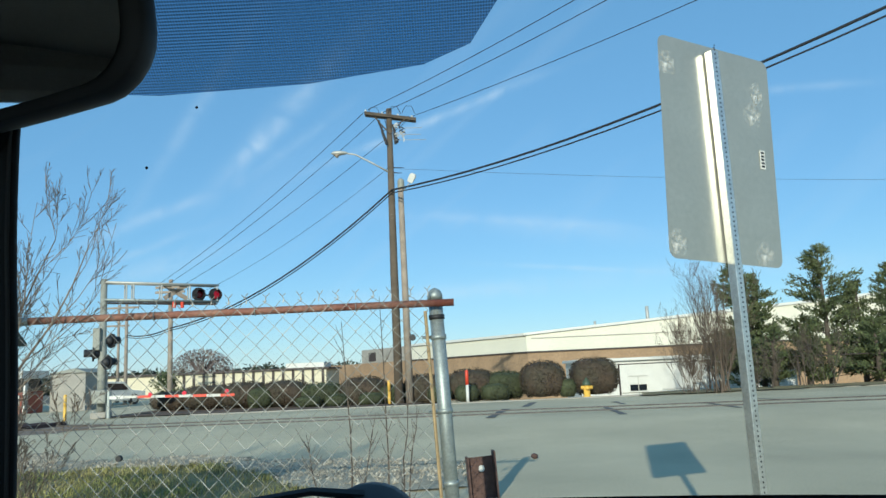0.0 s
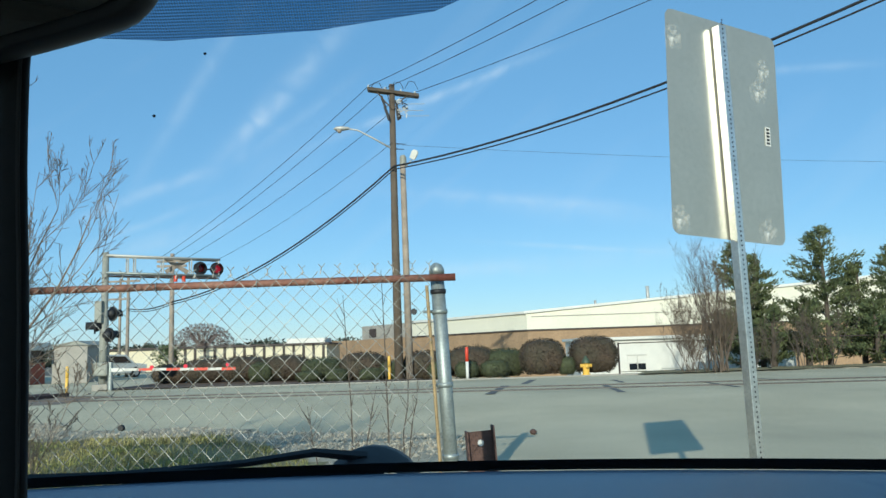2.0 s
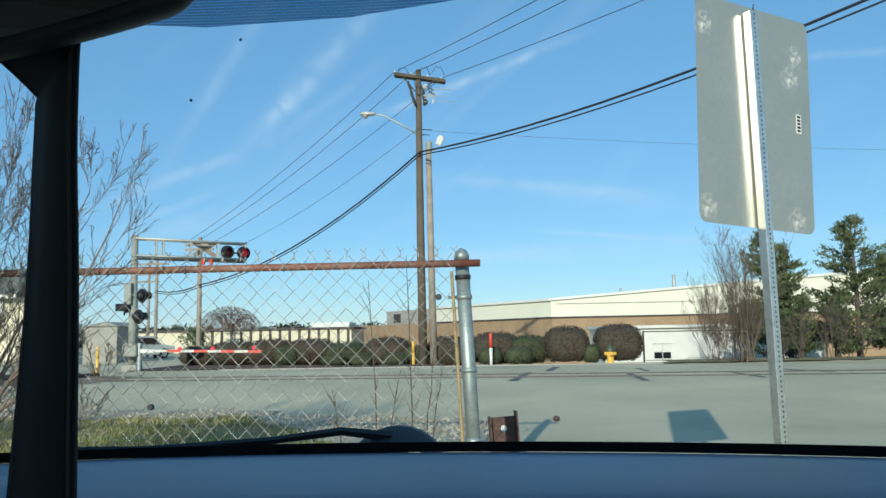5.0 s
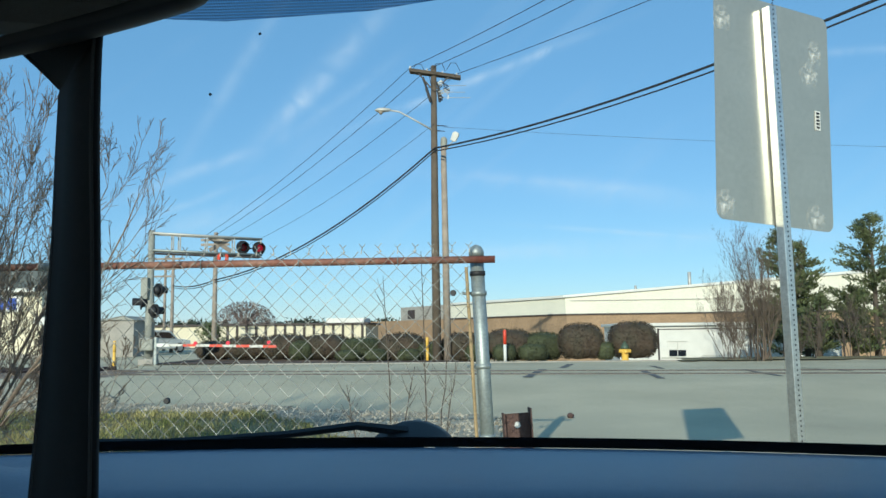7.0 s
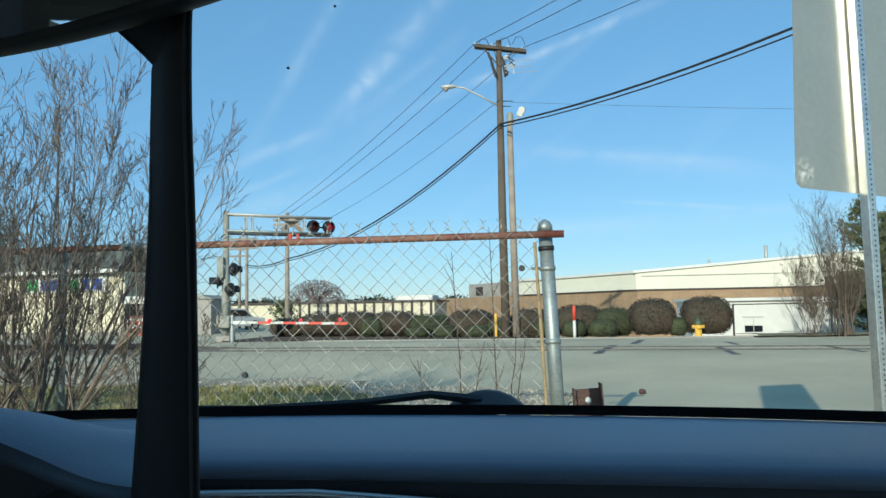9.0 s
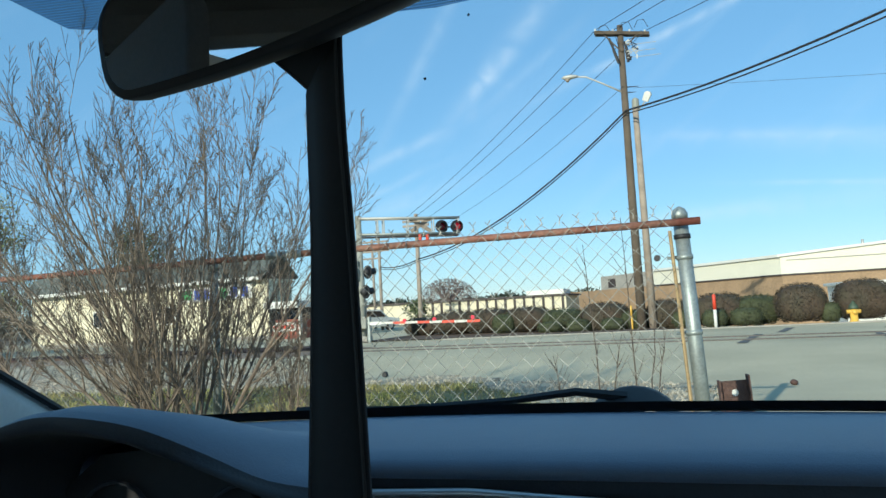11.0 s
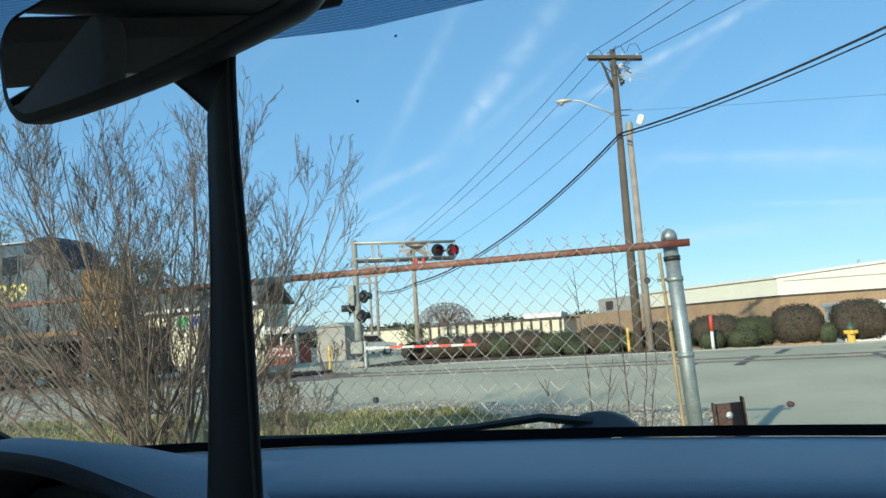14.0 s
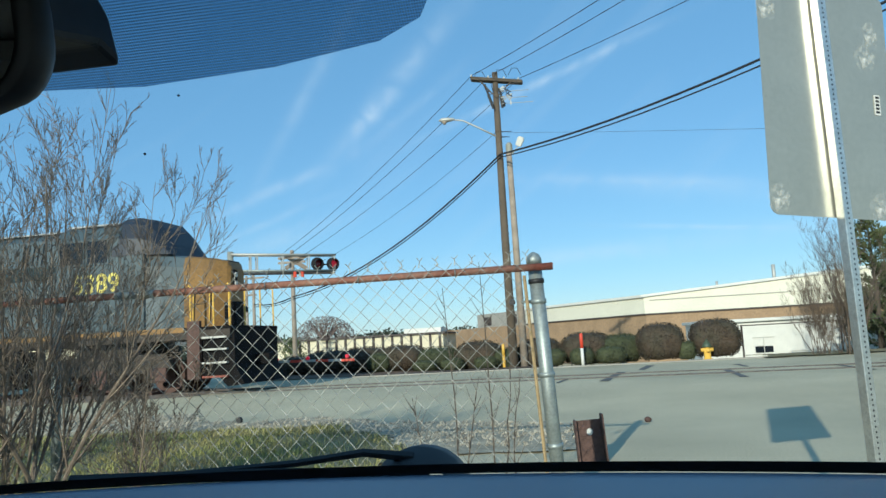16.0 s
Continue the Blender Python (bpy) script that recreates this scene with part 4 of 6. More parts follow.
def utility_pole():
    up = thing("utility_pole", label="tall brown wooden utility pole with crossarm and street lamp", category="utility pole")
    x0, y0, g = -1.94, 29.1, 0.15
    part("pole", T([(x0, y0, g - 0.3), (x0 - 0.03, y0, 5), (x0 - 0.02, y0, 11.55)], [0.17, 0.15, 0.11], 14), M_WOODPOLE, up, "brown wooden pole", smooth=True)
    arm = part("crossarm", prism([(-1.05, -0.06), (1.05, -0.06), (1.05, 0.06), (-1.05, 0.06)], "y", -0.16, -0.05), M_WOODPOLE, up, "weathered double crossarm")
    arm.matrix_basis = pose(x0 - 0.0, y0, 11.22, 0, 1.0, 25)
    again(arm, pose(x0, y0 + 0.21, 11.22, 0, 1.0, 25))
    for s in (-1, 1):
        part("brace", T([(x0 + s * 0.6, y0 + 0.25 * s - 0.12, 11.18), (x0, y0 - 0.14, 10.5)], 0.025, 6), M_WOODPOLE, up)
    for u in (-0.98, -0.3, 0.35, 0.95):
        c, s = math.cos(radians(25)), math.sin(radians(25))
        part("insulator", T([(x0 + u * c, y0 + u * s, 11.26 - u * 0.02), (x0 + u * c, y0 + u * s, 11.40 - u * 0.02)], [0.04, 0.03], 8), M_WHITE, up, "pale insulator")
    for a, b, r in (((-0.42, 11.05), (-0.14, 10.15), 0.045), ((-0.30, 10.6), (-0.13, 10.05), 0.05), ((0.12, 10.85), (0.30, 10.10), 0.045), ((0.16, 10.5), (0.22, 10.05), 0.05)):
        part("fuse_cutout", T([(x0 + a[0], y0 - 0.2, a[1]), (x0 + b[0], y0 - 0.24, b[1])], r, 6), M_BLACK, up, "dark hanging fuse cutout")
    rnd = random.Random(77)
    for k in range(16):
        px, pz, a = rnd.uniform(0.22, 0.62), rnd.uniform(10.1, 10.85), rnd.uniform(0, 3.14)
        part("line_switch", T([(x0 + px - 0.08 * math.cos(a), y0 - 0.3, pz - 0.08 * math.sin(a)), (x0 + px + 0.08 * math.cos(a), y0 - 0.33, pz + 0.08 * math.sin(a))], [0.018, 0.026], 6), (M_ALU, M_WHITE, M_BLACK)[k % 3], up, "small line hardware")
    for z, l in ((10.62, 1.25), (10.36, 1.2), (10.14, 1.4)):
        part("switch_rod", T([(x0 + 0.2, y0 - 0.3, z + 0.05), (x0 + l, y0 - 0.35, z)], 0.011, 5), M_ALU, up, "thin pale switch rod")
    for u, k in ((-0.2, 0.5), (-0.5, 0.35), (0.75, 0.2)):
        part("jumper", T([(x0 + u, y0 - 0.1, 11.2), (x0 + u + 0.1, y0 - 0.2, 11.2 - k), (x0 + 0.25 * (1 if u > 0 else -1), y0 - 0.2, 11.1 - k)], 0.014, 5), M_CABLE, up)
    for u in (-0.6, 0.2, 0.75):
        part("jumper", T([(x0 + u - 0.25, y0 - 0.1, 11.35), (x0 + u - 0.1, y0 - 0.15, 11.6), (x0 + u + 0.12, y0 - 0.15, 11.58), (x0 + u + 0.25, y0 - 0.1, 11.3)], 0.012, 5), M_CABLE, up)
    # davit lamp: arm rises to the pole, cobra head at its end
    arm2 = part("lamp_arm", T([(x0 - 0.10, y0 - 0.05, 9.0), (x0 - 0.75, y0 - 0.15, 9.38), (x0 - 1.35, y0 - 0.25, 9.70), (x0 - 1.75, y0 - 0.3, 9.76)], [0.035, 0.032, 0.03, 0.03], 8), M_ALU, up, "curved pale lamp arm", smooth=True)
    bm = bmesh.new()
    loft(bm, [[(x0 - 1.65 - u, y0 - 0.3 + w * math.cos(a * 0.5236), 9.77 + h * math.sin(a * 0.5236)) for a in range(12)] for u, w, h in ((0, 0.03, 0.03), (0.08, 0.09, 0.06), (0.3, 0.14, 0.09), (0.52, 0.12, 0.08), (0.62, 0.03, 0.02))], close=True)
    head = part("lamp_head", bm, M_ALU, up, "pale cobra-head lamp", smooth=True)
    part("lamp_lens", T([(x0 - 2.05, y0 - 0.3, 9.71), (x0 - 2.05, y0 - 0.3, 9.60)], [0.11, 0.05], 10), M_GREYPOLE, head, smooth=True)
    # lower grey pole right behind it, with a flood lamp
    up2 = thing("utility_pole", label="shorter pale grey wooden pole beside the tall one", category="utility pole")
    x1 = x0 + 0.33
    part("pole", T([(x1 + 0.05, y0 + 0.3, g - 0.3), (x1 - 0.02, y0 + 0.3, 8.42)], [0.15, 0.11], 12), M_GREYPOLE, up2, "pale grey wooden pole", smooth=True)
    part("transformer_cap", T([(x1, y0 + 0.3, 8.40), (x1, y0 + 0.3, 8.72), (x1, y0 + 0.3, 8.8)], [0.14, 0.13, 0.07], 12), M_MAST, up2)
    part("flood_arm", T([(x1 + 0.1, y0 + 0.2, 8.30), (x1 + 0.22, y0 + 0.1, 8.42), (x1 + 0.36, y0 + 0.05, 8.56)], 0.02, 6), M_ALU, up2)
    lampbox = part("flood_lamp", prism([(-0.11, -0.17), (0.11, -0.17), (0.13, 0.12), (0.08, 0.2), (-0.08, 0.2), (-0.13, 0.12)], "y", -0.09, 0.08, bev=0.02), M_WHITE, up2, "white flood lamp")
    lampbox.matrix_basis = pose(x1 + 0.44, y0, 8.72, 20, 28, 0)
    for z, l in ((9.15, 0.5), (8.95, 0.4)):
        part("line_stub", T([(x0 + 0.1, y0 - 0.1, z), (x0 + l, y0 - 0.12, z - 0.03)], [0.022, 0.012], 6), M_BLACK, up2)
    # wires
    wires = thing("overhead_wires", label="black overhead power and telephone wires", category="wire")
    c, s = math.cos(radians(25)), math.sin(radians(25))
    for u, ex, ez in ((-0.98, 8.6, 14.6), (-0.3, 9.5, 14.6), (0.95, 12.0, 14.3)):
        a = (x0 + u * c, y0 + u * s, 11.36 - u * 0.02)
        part("wire", T(sag(a, (ex, 10.0, ez - 4.6), 0.25), 0.012, 5), M_CABLE, wires)
        part("wire", T(sag(a, (-14.2 + 0.75 * u, 39.4, 6.3), 0.35), 0.011, 5), M_CABLE, wires)
    part("wire", T(sag((x0, y0 - 0.2, 9.2), (-14.2, 39.4, 5.2), 0.5), 0.008, 5), M_CABLE, wires)
    for d, r in ((0, 0.034), (0.12, 0.022)):
        part("cable", T(sag((x0, y0 - 0.2, 8.25 - d), (11.2, 12.0, 8.5 - d * 1.6), 0.60), r, 6), M_CABLE, wires, "thick black telephone cable")
        part("cable", T(sag((x0, y0 - 0.2, 8.25 - d), (-14.2, 39.4, 4.1 - d), 0.85), r, 6), M_CABLE, wires)
        part("cable", T(sag((-14.2, 39.4, 4.1 - d), (-20.0, 48.0, 4.4 - d), 0.2), r, 6), M_CABLE, wires)
    part("wire", T(sag((x0 + 0.3, y0 + 0.3, 9.2), (60, 40, 10.3), 1.0), 0.006, 4), M_CABLE, wires)


utility_pole()


def far_pole(x, y, h, arms, r=0.14):
    p = thing("utility_pole", label="distant wooden utility pole", category="utility pole")
    part("pole", T([(x, y, -0.2), (x, y, h)], [r, r * 0.75], 10), M_GREYPOLE, p, smooth=True)
    for z in arms:
        part("crossarm", B(x - 0.75, x + 0.75, y - 0.14, y - 0.04, z - 0.06, z + 0.06), M_GREYPOLE, p)


far_pole(-14.2, 39.5, 6.6, (6.2, 5.95))
far_pole(-20.0, 48, 6.4, (6.1, 5.5), 0.12)
far_pole(-22.2, 52, 6.7, (6.5, 5.8, 5.3), 0.11)


# ---- crossing signal with cantilever, lamps and gate ----


def crossing_signal():
    cs = thing("crossing_signal", label="railway crossing signal mast with cantilever arm and red lamps", category="crossing signal")
    mx, my, g = -12.5, 28.0, 0.2
    part("mast", T([(mx, my, g), (mx, my, 2.75), (mx, my, 2.8), (mx, my, 5.18)], [0.155, 0.15, 0.125, 0.115], 14), M_MAST, cs, "weathered grey mast", smooth=True)
    part("mast_foot", B(mx - 0.28, mx + 0.28, my - 0.28, my + 0.28, g - 0.2, g + 0.22, bev=0.03), M_CONCRETE, cs, "concrete foot")
    def out(u, z, side=0.0):
        """A point u along the arm, which reaches out and away over the road."""
        return (mx + u * 0.832 + side * 0.555, my + u * 0.555 - side * 0.832, z)
    for z, mt in ((5.06, M_ALU), (4.42, M_GALV)):
        for side in (-0.16, 0.16):
            part("cantilever_tube", T([out(0, z, side), out(4.15, z - 0.02, side)], 0.045, 8), mt, cs, "cantilever tube", smooth=True)
    for u in (0.75, 1.0, 2.0, 3.05, 4.1):
        for side in (-0.16, 0.16):
            part("cantilever_post", T([out(u, 5.05, side), out(u, 4.42, side)], 0.028, 6), M_ALU, cs)
        part("cantilever_tie", T([out(u, 5.06, -0.16), out(u, 5.06, 0.16)], 0.022, 6), M_ALU, cs)
    bm = bmesh.new()
    for u in (0.1, 4.1):
        [bm.verts.new(out(u, z, side)) for z, side in ((4.33, -0.2), (4.33, 0.2), (4.29, 0.2), (4.29, -0.2))]
    bm.verts.ensure_lookup_table()
    for f in ((0, 1, 2, 3), (7, 6, 5, 4), (0, 4, 5, 1), (1, 5, 6, 2), (2, 6, 7, 3), (3, 7, 4, 0)):
        bm.faces.new([bm.verts[k] for k in f])
    part("walkway", bm, M_DARKTRIM, cs, "narrow dark service walkway")
    for u, w in ((2.45, 0.10), (2.75, 0.10)):
        part("red_bracket", T([out(u, 4.36, 0.2), out(u, 4.14, 0.2)], 0.07, 8), M_REDP, cs, "small red fitting under the walkway")
    # crossbuck blades hung on the arm
    for a in (32, -32):
        b = part("crossbuck_blade", B(-0.50, 0.50, -0.012, 0.012, -0.085, 0.085), M_GREYPOLE, cs, "pale back of a crossbuck blade")
        b.matrix_basis = pose(*out(2.6, 4.80, -0.22), 0, a, 34)

    def lamp(x, y, z, turn, lens):
        """A hooded lamp that looks along -y before its turn."""
        hood = part("lamp_background", T([(0, 0, 0), (0, 0.05, 0)], 0.265, 22), M_BLACK, cs, "round black lamp background")
        hood.matrix_basis = pose(x, y, z, 0, 0, turn)
        part("lamp_case", T([(0, 0.05, 0), (0, 0.14, 0), (0, 0.24, 0)], [0.19, 0.17, 0.10], 16), M_BLACK, hood, smooth=True)
        bm = bmesh.new()
        loft(bm, [[(0.165 * math.cos(q), y0, 0.165 * math.sin(q)) for q in [radians(-40 + 260 * k / 16) for k in range(17)]] for y0 in (0.0, -0.28)])
        part("lamp_visor", bm, M_BLACK, hood, smooth=True)
        if lens:
            part("lamp_lens", T([(0, -0.005, 0), (0, -0.035, 0), (0, -0.05, 0)], [0.15, 0.13, 0.05], 18), lens, hood, "red signal lens", smooth=True)
    lamp(-9.06, 30.12, 4.67, 36, M_REDLENS)
    lamp(-9.60, 29.78, 4.68, 36, M_REDDIM)
    part("lamp_bracket", T([(-9.7, 29.98, 4.67), (-8.98, 30.36, 4.67)], 0.03, 6), M_BLACK, cs)
    lamp(-12.77, my - 0.2, 2.48, -62, None)
    lamp(-12.20, my - 0.2, 2.16, 150, None)
    lamp(-12.30, my + 0.3, 2.95, 150, None)
    part("junction_box", B(mx - 0.24, mx + 0.02, my - 0.3, my - 0.1, 2.6, 3.4, bev=0.03), M_MAST, cs, "grey junction box")
    # gate machine and lowered arm
    part("gate_machine", B(mx - 0.15, mx + 0.38, my - 0.55, my - 0.15, 0.72, 1.2, bev=0.06), M_MAST, cs, "white gate machine housing")
    part("gate_stand", T([(mx + 0.42, my - 0.35, g), (mx + 0.42, my - 0.35, 1.2)], 0.09, 10), M_GALV, cs)
    gate = part("gate_arm", B(mx + 0.4, mx + 0.95, my - 0.42, my - 0.34, 0.86, 0.98), M_WHITE, cs, "lowered red and white gate arm")
    x = mx + 0.95
    for k in range(8):
        part("stripe", B(x, x + 0.49, my - 0.40, my - 0.36, 0.87 - 0.012 * k, 0.96 - 0.012 * k), M_REDP if k % 2 else M_ALU, gate)
        x += 0.49
    for u in (1.9, 3.1, 4.6):
        part("gate_lamp", T([(mx + u, my - 0.42, 0.97), (mx + u, my - 0.34, 0.97)], 0.07, 10), M_REDLENS, gate, "small red gate lamp")


crossing_signal()


# ---- far roadside: markers, hydrant, hedges ----
def marker(x, y, h, top, base, label):
    p = thing("marker_post", x, y, ground_z(x, y), 0, label, "marker post")
    part("shaft", T([(0, 0, -0.1), (0, 0, h * 0.55)], 0.055, 10), base, p, smooth=True)
    part("sleeve", T([(0, 0, h * 0.55), (0, 0, h - 0.03), (0, 0, h)], [0.058, 0.058, 0.03], 10), top, p, smooth=True)


marker(0.55, 27.2, 1.12, M_REDP, M_WHITE, "white plastic marker post with an orange-red top")
marker(-2.35, 29.6, 0.95, M_YELLOW, M_YELLOW, "yellow plastic marker post")
marker(-13.4, 27.2, 0.9, M_YELLOW, M_YELLOW, "yellow bollard beside the signal")


def hydrant(x, y):
    h = thing("fire_hydrant", x, y, ground_z(x, y), 0, "yellow fire hydrant with a dark green bonnet", "fire hydrant")
    part("barrel", T([(0, 0, -0.05), (0, 0, 0.04), (0, 0, 0.05), (0, 0, 0.42)], [0.15, 0.15, 0.115, 0.11], 14), M_YELLOW, h, "yellow barrel", smooth=True)
    part("bonnet", T([(0, 0, 0.42), (0, 0, 0.46), (0, 0, 0.55), (0, 0, 0.62), (0, 0, 0.68)], [0.155, 0.155, 0.11, 0.05, 0.03], 14), mat("dark green bonnet paint", (0.07, 0.10, 0.06), 0.5), h, "dark green bonnet", smooth=True)
    for a, b in (((-0.2, 0, 0.34), (0.2, 0, 0.34)), ((0, -0.2, 0.32), (0, 0, 0.32))):
        part("outlet", T([a, b], 0.065, 10), M_YELLOW, h, smooth=True)


hydrant(4.68, 27.3)


M_MULCH = mat("brown mulch", (0.17, 0.11, 0.07), 0.95, var=0.4, scale=3, fine=25, bump=0.6)


def leafy(bm, rnd, c, rx, ry, rz, n, size, low=-0.9, squash=2.6):
    """Scatters leaf tufts over a clipped shrub's skin."""
    for _ in range(n):
        u, a = rnd.uniform(low, 1), rnd.uniform(0, 6.283)
        s = (1 - abs(u) ** squash) ** (1 / squash)
        p = Vector((c[0] + rx * s * math.cos(a), c[1] + ry * s * math.sin(a), c[2] + rz * u))
        p += Vector((rnd.gauss(0, 0.03), rnd.gauss(0, 0.03), rnd.gauss(0, 0.03))) * min(1.5, rx)
        q = [Vector((rnd.uniform(-1, 1), rnd.uniform(-1, 1), rnd.uniform(-1, 1))) * size for _ in range(3)]
        bm.faces.new([bm.verts.new(p + k) for k in q])


def clipped_bush(x, y, r, h, seed, material=None, label="clipped dark round evergreen shrub", ry=None):
    material = material or M_HEDGE
    g = ground_z(x, y)
    b = thing("clipped_shrub", x, y, g, 0, label, "shrub", group="clipped shrubs along the road")
    rnd = random.Random(seed)
    bm = bmesh.new()
    bmesh.ops.create_icosphere(bm, subdivisions=3, radius=1)
    for v in bm.verts:
        e = 2.8
        k = (abs(v.co.x) ** e + abs(v.co.y) ** e + abs(v.co.z) ** e) ** (-1 / e)
        v.co *= k * (0.93 + 0.05 * noise.noise(v.co * 3 + Vector((seed, 0, 0))))
        v.co = Vector((v.co.x * r, v.co.y * (ry or r), h * 0.5 + v.co.z * h * 0.5))
    part("inner_mass", bm, material, b, smooth=True)
    bm = bmesh.new()
    leafy(bm, rnd, (0, 0, h * 0.5), r, ry or r, h * 0.5, int(5200 * r * h), 0.036)
    part("foliage", bm, material, b)


for k, (x, y, r, h, mt) in enumerate((
        (3.28, 28.2, 0.80, 1.32, None), (5.15, 28.4, 0.86, 1.36, None), (0.75, 29.6, 0.95, 1.22, None), (2.0, 29.4, 0.8, 1.05, M_HEDGEG), (0.55, 27.9, 0.42, 0.62, M_HEDGEG), (1.55, 27.9, 0.52, 0.62, M_HEDGEG),
        (4.1, 27.9, 0.3, 0.66, M_HEDGEG), (-1.0, 30.2, 0.85, 1.2, None), (-0.45, 28.6, 0.42, 0.62, M_HEDGEG), (-3.4, 30.6, 0.95, 1.25, None), (-5.1, 31.0, 0.9, 1.0, M_HEDGEG), (-6.6, 31.2, 1.0, 1.05, None),
        (-8.3, 31.6, 1.0, 1.05, None), (-9.9, 31.9, 1.0, 1.0, None), (-3.0, 29.3, 0.45, 0.5, M_HEDGEG), (-4.3, 29.5, 0.45, 0.5, M_HEDGEG), (-5.4, 29.7, 0.5, 0.45, M_HEDGEG), (-2.2, 30.3, 0.7, 0.9, M_HEDGEG), (-11.5, 32.5, 0.9, 0.8, None), (-7.4, 30.5, 0.5, 0.8, M_HEDGEG))):
    clipped_bush(x, y, r, h, 60 + k, mt, "clipped dark round evergreen shrub" if mt is None else "small clipped green shrub")

bm = bmesh.new()
loft(bm, [[(x, y + 0.25 * wob(x, y, 1.1), ground_z(x, y) + 0.035) for y in (27.6, 28.6, 29.8, 31.2, 33.0)] for x in [-12.5 + 0.6 * i for i in range(20)]])
tagged(part("mulch_bed", bm, M_MULCH, smooth=True), "brown mulch bed below the clipped shrubs", "mulch", kind="structure")
# kerb and pale pavement edge before the hedges
bm = bmesh.new()
loft(bm, [[(x, 26.9 - 0.03 * x, ground_z(x, 26.9) - 0.02), (x, 26.9 - 0.03 * x, ground_z(x, 26.9) + 0.035), (x, 27.06 - 0.03 * x, ground_z(x, 27) + 0.035), (x, 27.06 - 0.03 * x, ground_z(x, 27) - 0.05)] for x in [-9 + 1.5 * i for i in range(26)]])
tagged(part("kerb", bm, M_CONCRETE), "low worn concrete kerb", "kerb", kind="structure")


# ---- buildings ----
def enlarge(ob, k):
    """Sets a building farther off at its true, larger size."""
    eye = Vector((0, 0, 1.28))
    ob.matrix_basis = Matrix.Translation(eye) @ Matrix.Scale(k, 4) @ Matrix.Translation(-eye) @ ob.matrix_basis


def factory():
    f = thing("factory", label="long low factory with tan brick base and cream metal upper wall", category="building")
    cx, cy = 4.36, 44.0
    # street wall from the corner to the east, gable rising to the ridge; west wall recedes
    part("brick_wall", prism([(cx, -1.0), (45, -1.0), (45, 2.16), (cx, 2.16)], "y", cy, cy + 0.3), M_BRICK, f, "tan brick lower wall")
    part("upper_wall", prism([(cx - 0.05, 2.16), (45, 2.16), (45, 3.8), (26, 4.62), (cx - 0.05, 3.10)], "y", cy - 0.05, cy + 0.3), M_PALEPANEL, f, "cream metal upper wall")
    part("roof_edge", prism([(cx - 0.2, 3.10), (26, 4.62), (45.2, 3.8), (45.2, 3.94), (26, 4.77), (cx - 0.2, 3.24)], "y", cy - 0.18, cy + 0.4), M_WHITE, f, "white roof edge")
    part("dark_band", B(cx - 0.06, 45, cy - 0.08, cy - 0.05, 2.12, 2.20), M_DARKTRIM, f)
    L = 24.0
    w = part("brick_wall", prism([(0, -1.0), (-L, -1.0), (-L, 2.16), (0, 2.16)], "y", 0, 0.3), M_BRICK, f)
    w2 = part("upper_wall", prism([(0, 2.16), (-12, 2.16), (-12, 3.10), (0, 3.10)], "y", -0.05, 0.3), M_PALEPANEL, f)
    w3 = part("roof_edge", B(-12, 0, -0.2, 0.3, 3.10, 3.24), M_WHITE, f)
    w4 = part("dark_band", B(-12, 0, -0.08, -0.05, 2.12, 2.20), M_DARKTRIM, f)
    w5 = part("roof_unit", B(-20, -12.1, 0.6, 4, 2.1, 3.2, bev=0.05), M_CONCRETE, f, "grey roof plant room")
    w6 = [part("louvre", B(-15.2 + k, -14.2 + k, 0.55, 0.6, 2.3, 2.95), M_DARKTRIM, f) for k in (-3.6, 0)]
    for o in (w, w2, w3, w4, w5, *w6):
        o.matrix_basis = pose(cx, cy, 0, 0, 0, -54)
    part("roof_deck", B(cx, 45, cy + 0.3, cy + 40, 3.0, 3.2), M_CONCRETE, f)
    for x, h, r in ((8.4, 0.15, 0.07), (11.45, 0.66, 0.10)):
        part("roof_stack", T([(x, cy + 0.8, 3.3), (x, cy + 0.8, 3.34 + (x - cx) * 0.07 + h)], r, 8), M_ALU, f, "thin metal roof stack", smooth=True)
    part("seam", B(4.6, 22, cy - 0.09, cy - 0.05, 2.9, 2.94), M_CONCRETE, f)
    for k in range(18):
        x = cx + 0.6 + 1.2 * k
        part("panel_rib", B(x, x + 0.03, cy - 0.065, cy - 0.05, 2.2, 3.08 + 0.070 * (x - cx)), M_PALEPANEL, f)
    enlarge(f, 1.22)


def annex():
    a = thing("annex", label="low white flat-roofed annex with one window", category="building")
    part("wall", B(6.0, 16, 36.5, 41, -1.2, 1.42), M_WHITE, a, "white painted wall")
    part("roof_edge", B(5.85, 16.2, 36.3, 41.2, 1.42, 1.56, bev=0.02), M_WHITE, a)
    w = part("window", B(8.19, 9.09, 36.46, 36.5, -0.02, 0.68), M_WHITE, a, "white framed sash window")
    part("pane", B(8.26, 8.62, 36.44, 36.46, 0.03, 0.31), M_GLASSD, w, "dark pane")
    part("pane", B(8.66, 9.02, 36.44, 36.46, 0.03, 0.31), M_GLASSD, w)
    for x0, x1, z0, z1 in ((8.24, 8.64, 0.33, 0.35), (8.625, 8.655, -0.02, 0.68), (8.17, 9.11, 0.68, 0.72)):
        part("glazing_bar", B(x0, x1, 36.43, 36.46, z0, z1), M_ALU, w)
    part("hand_rail", T([(9.35, 36.2, -0.3), (9.7, 36.2, 0.05), (11.0, 36.2, 0.05)], 0.03, 6), M_ALU, a)


factory()
annex()


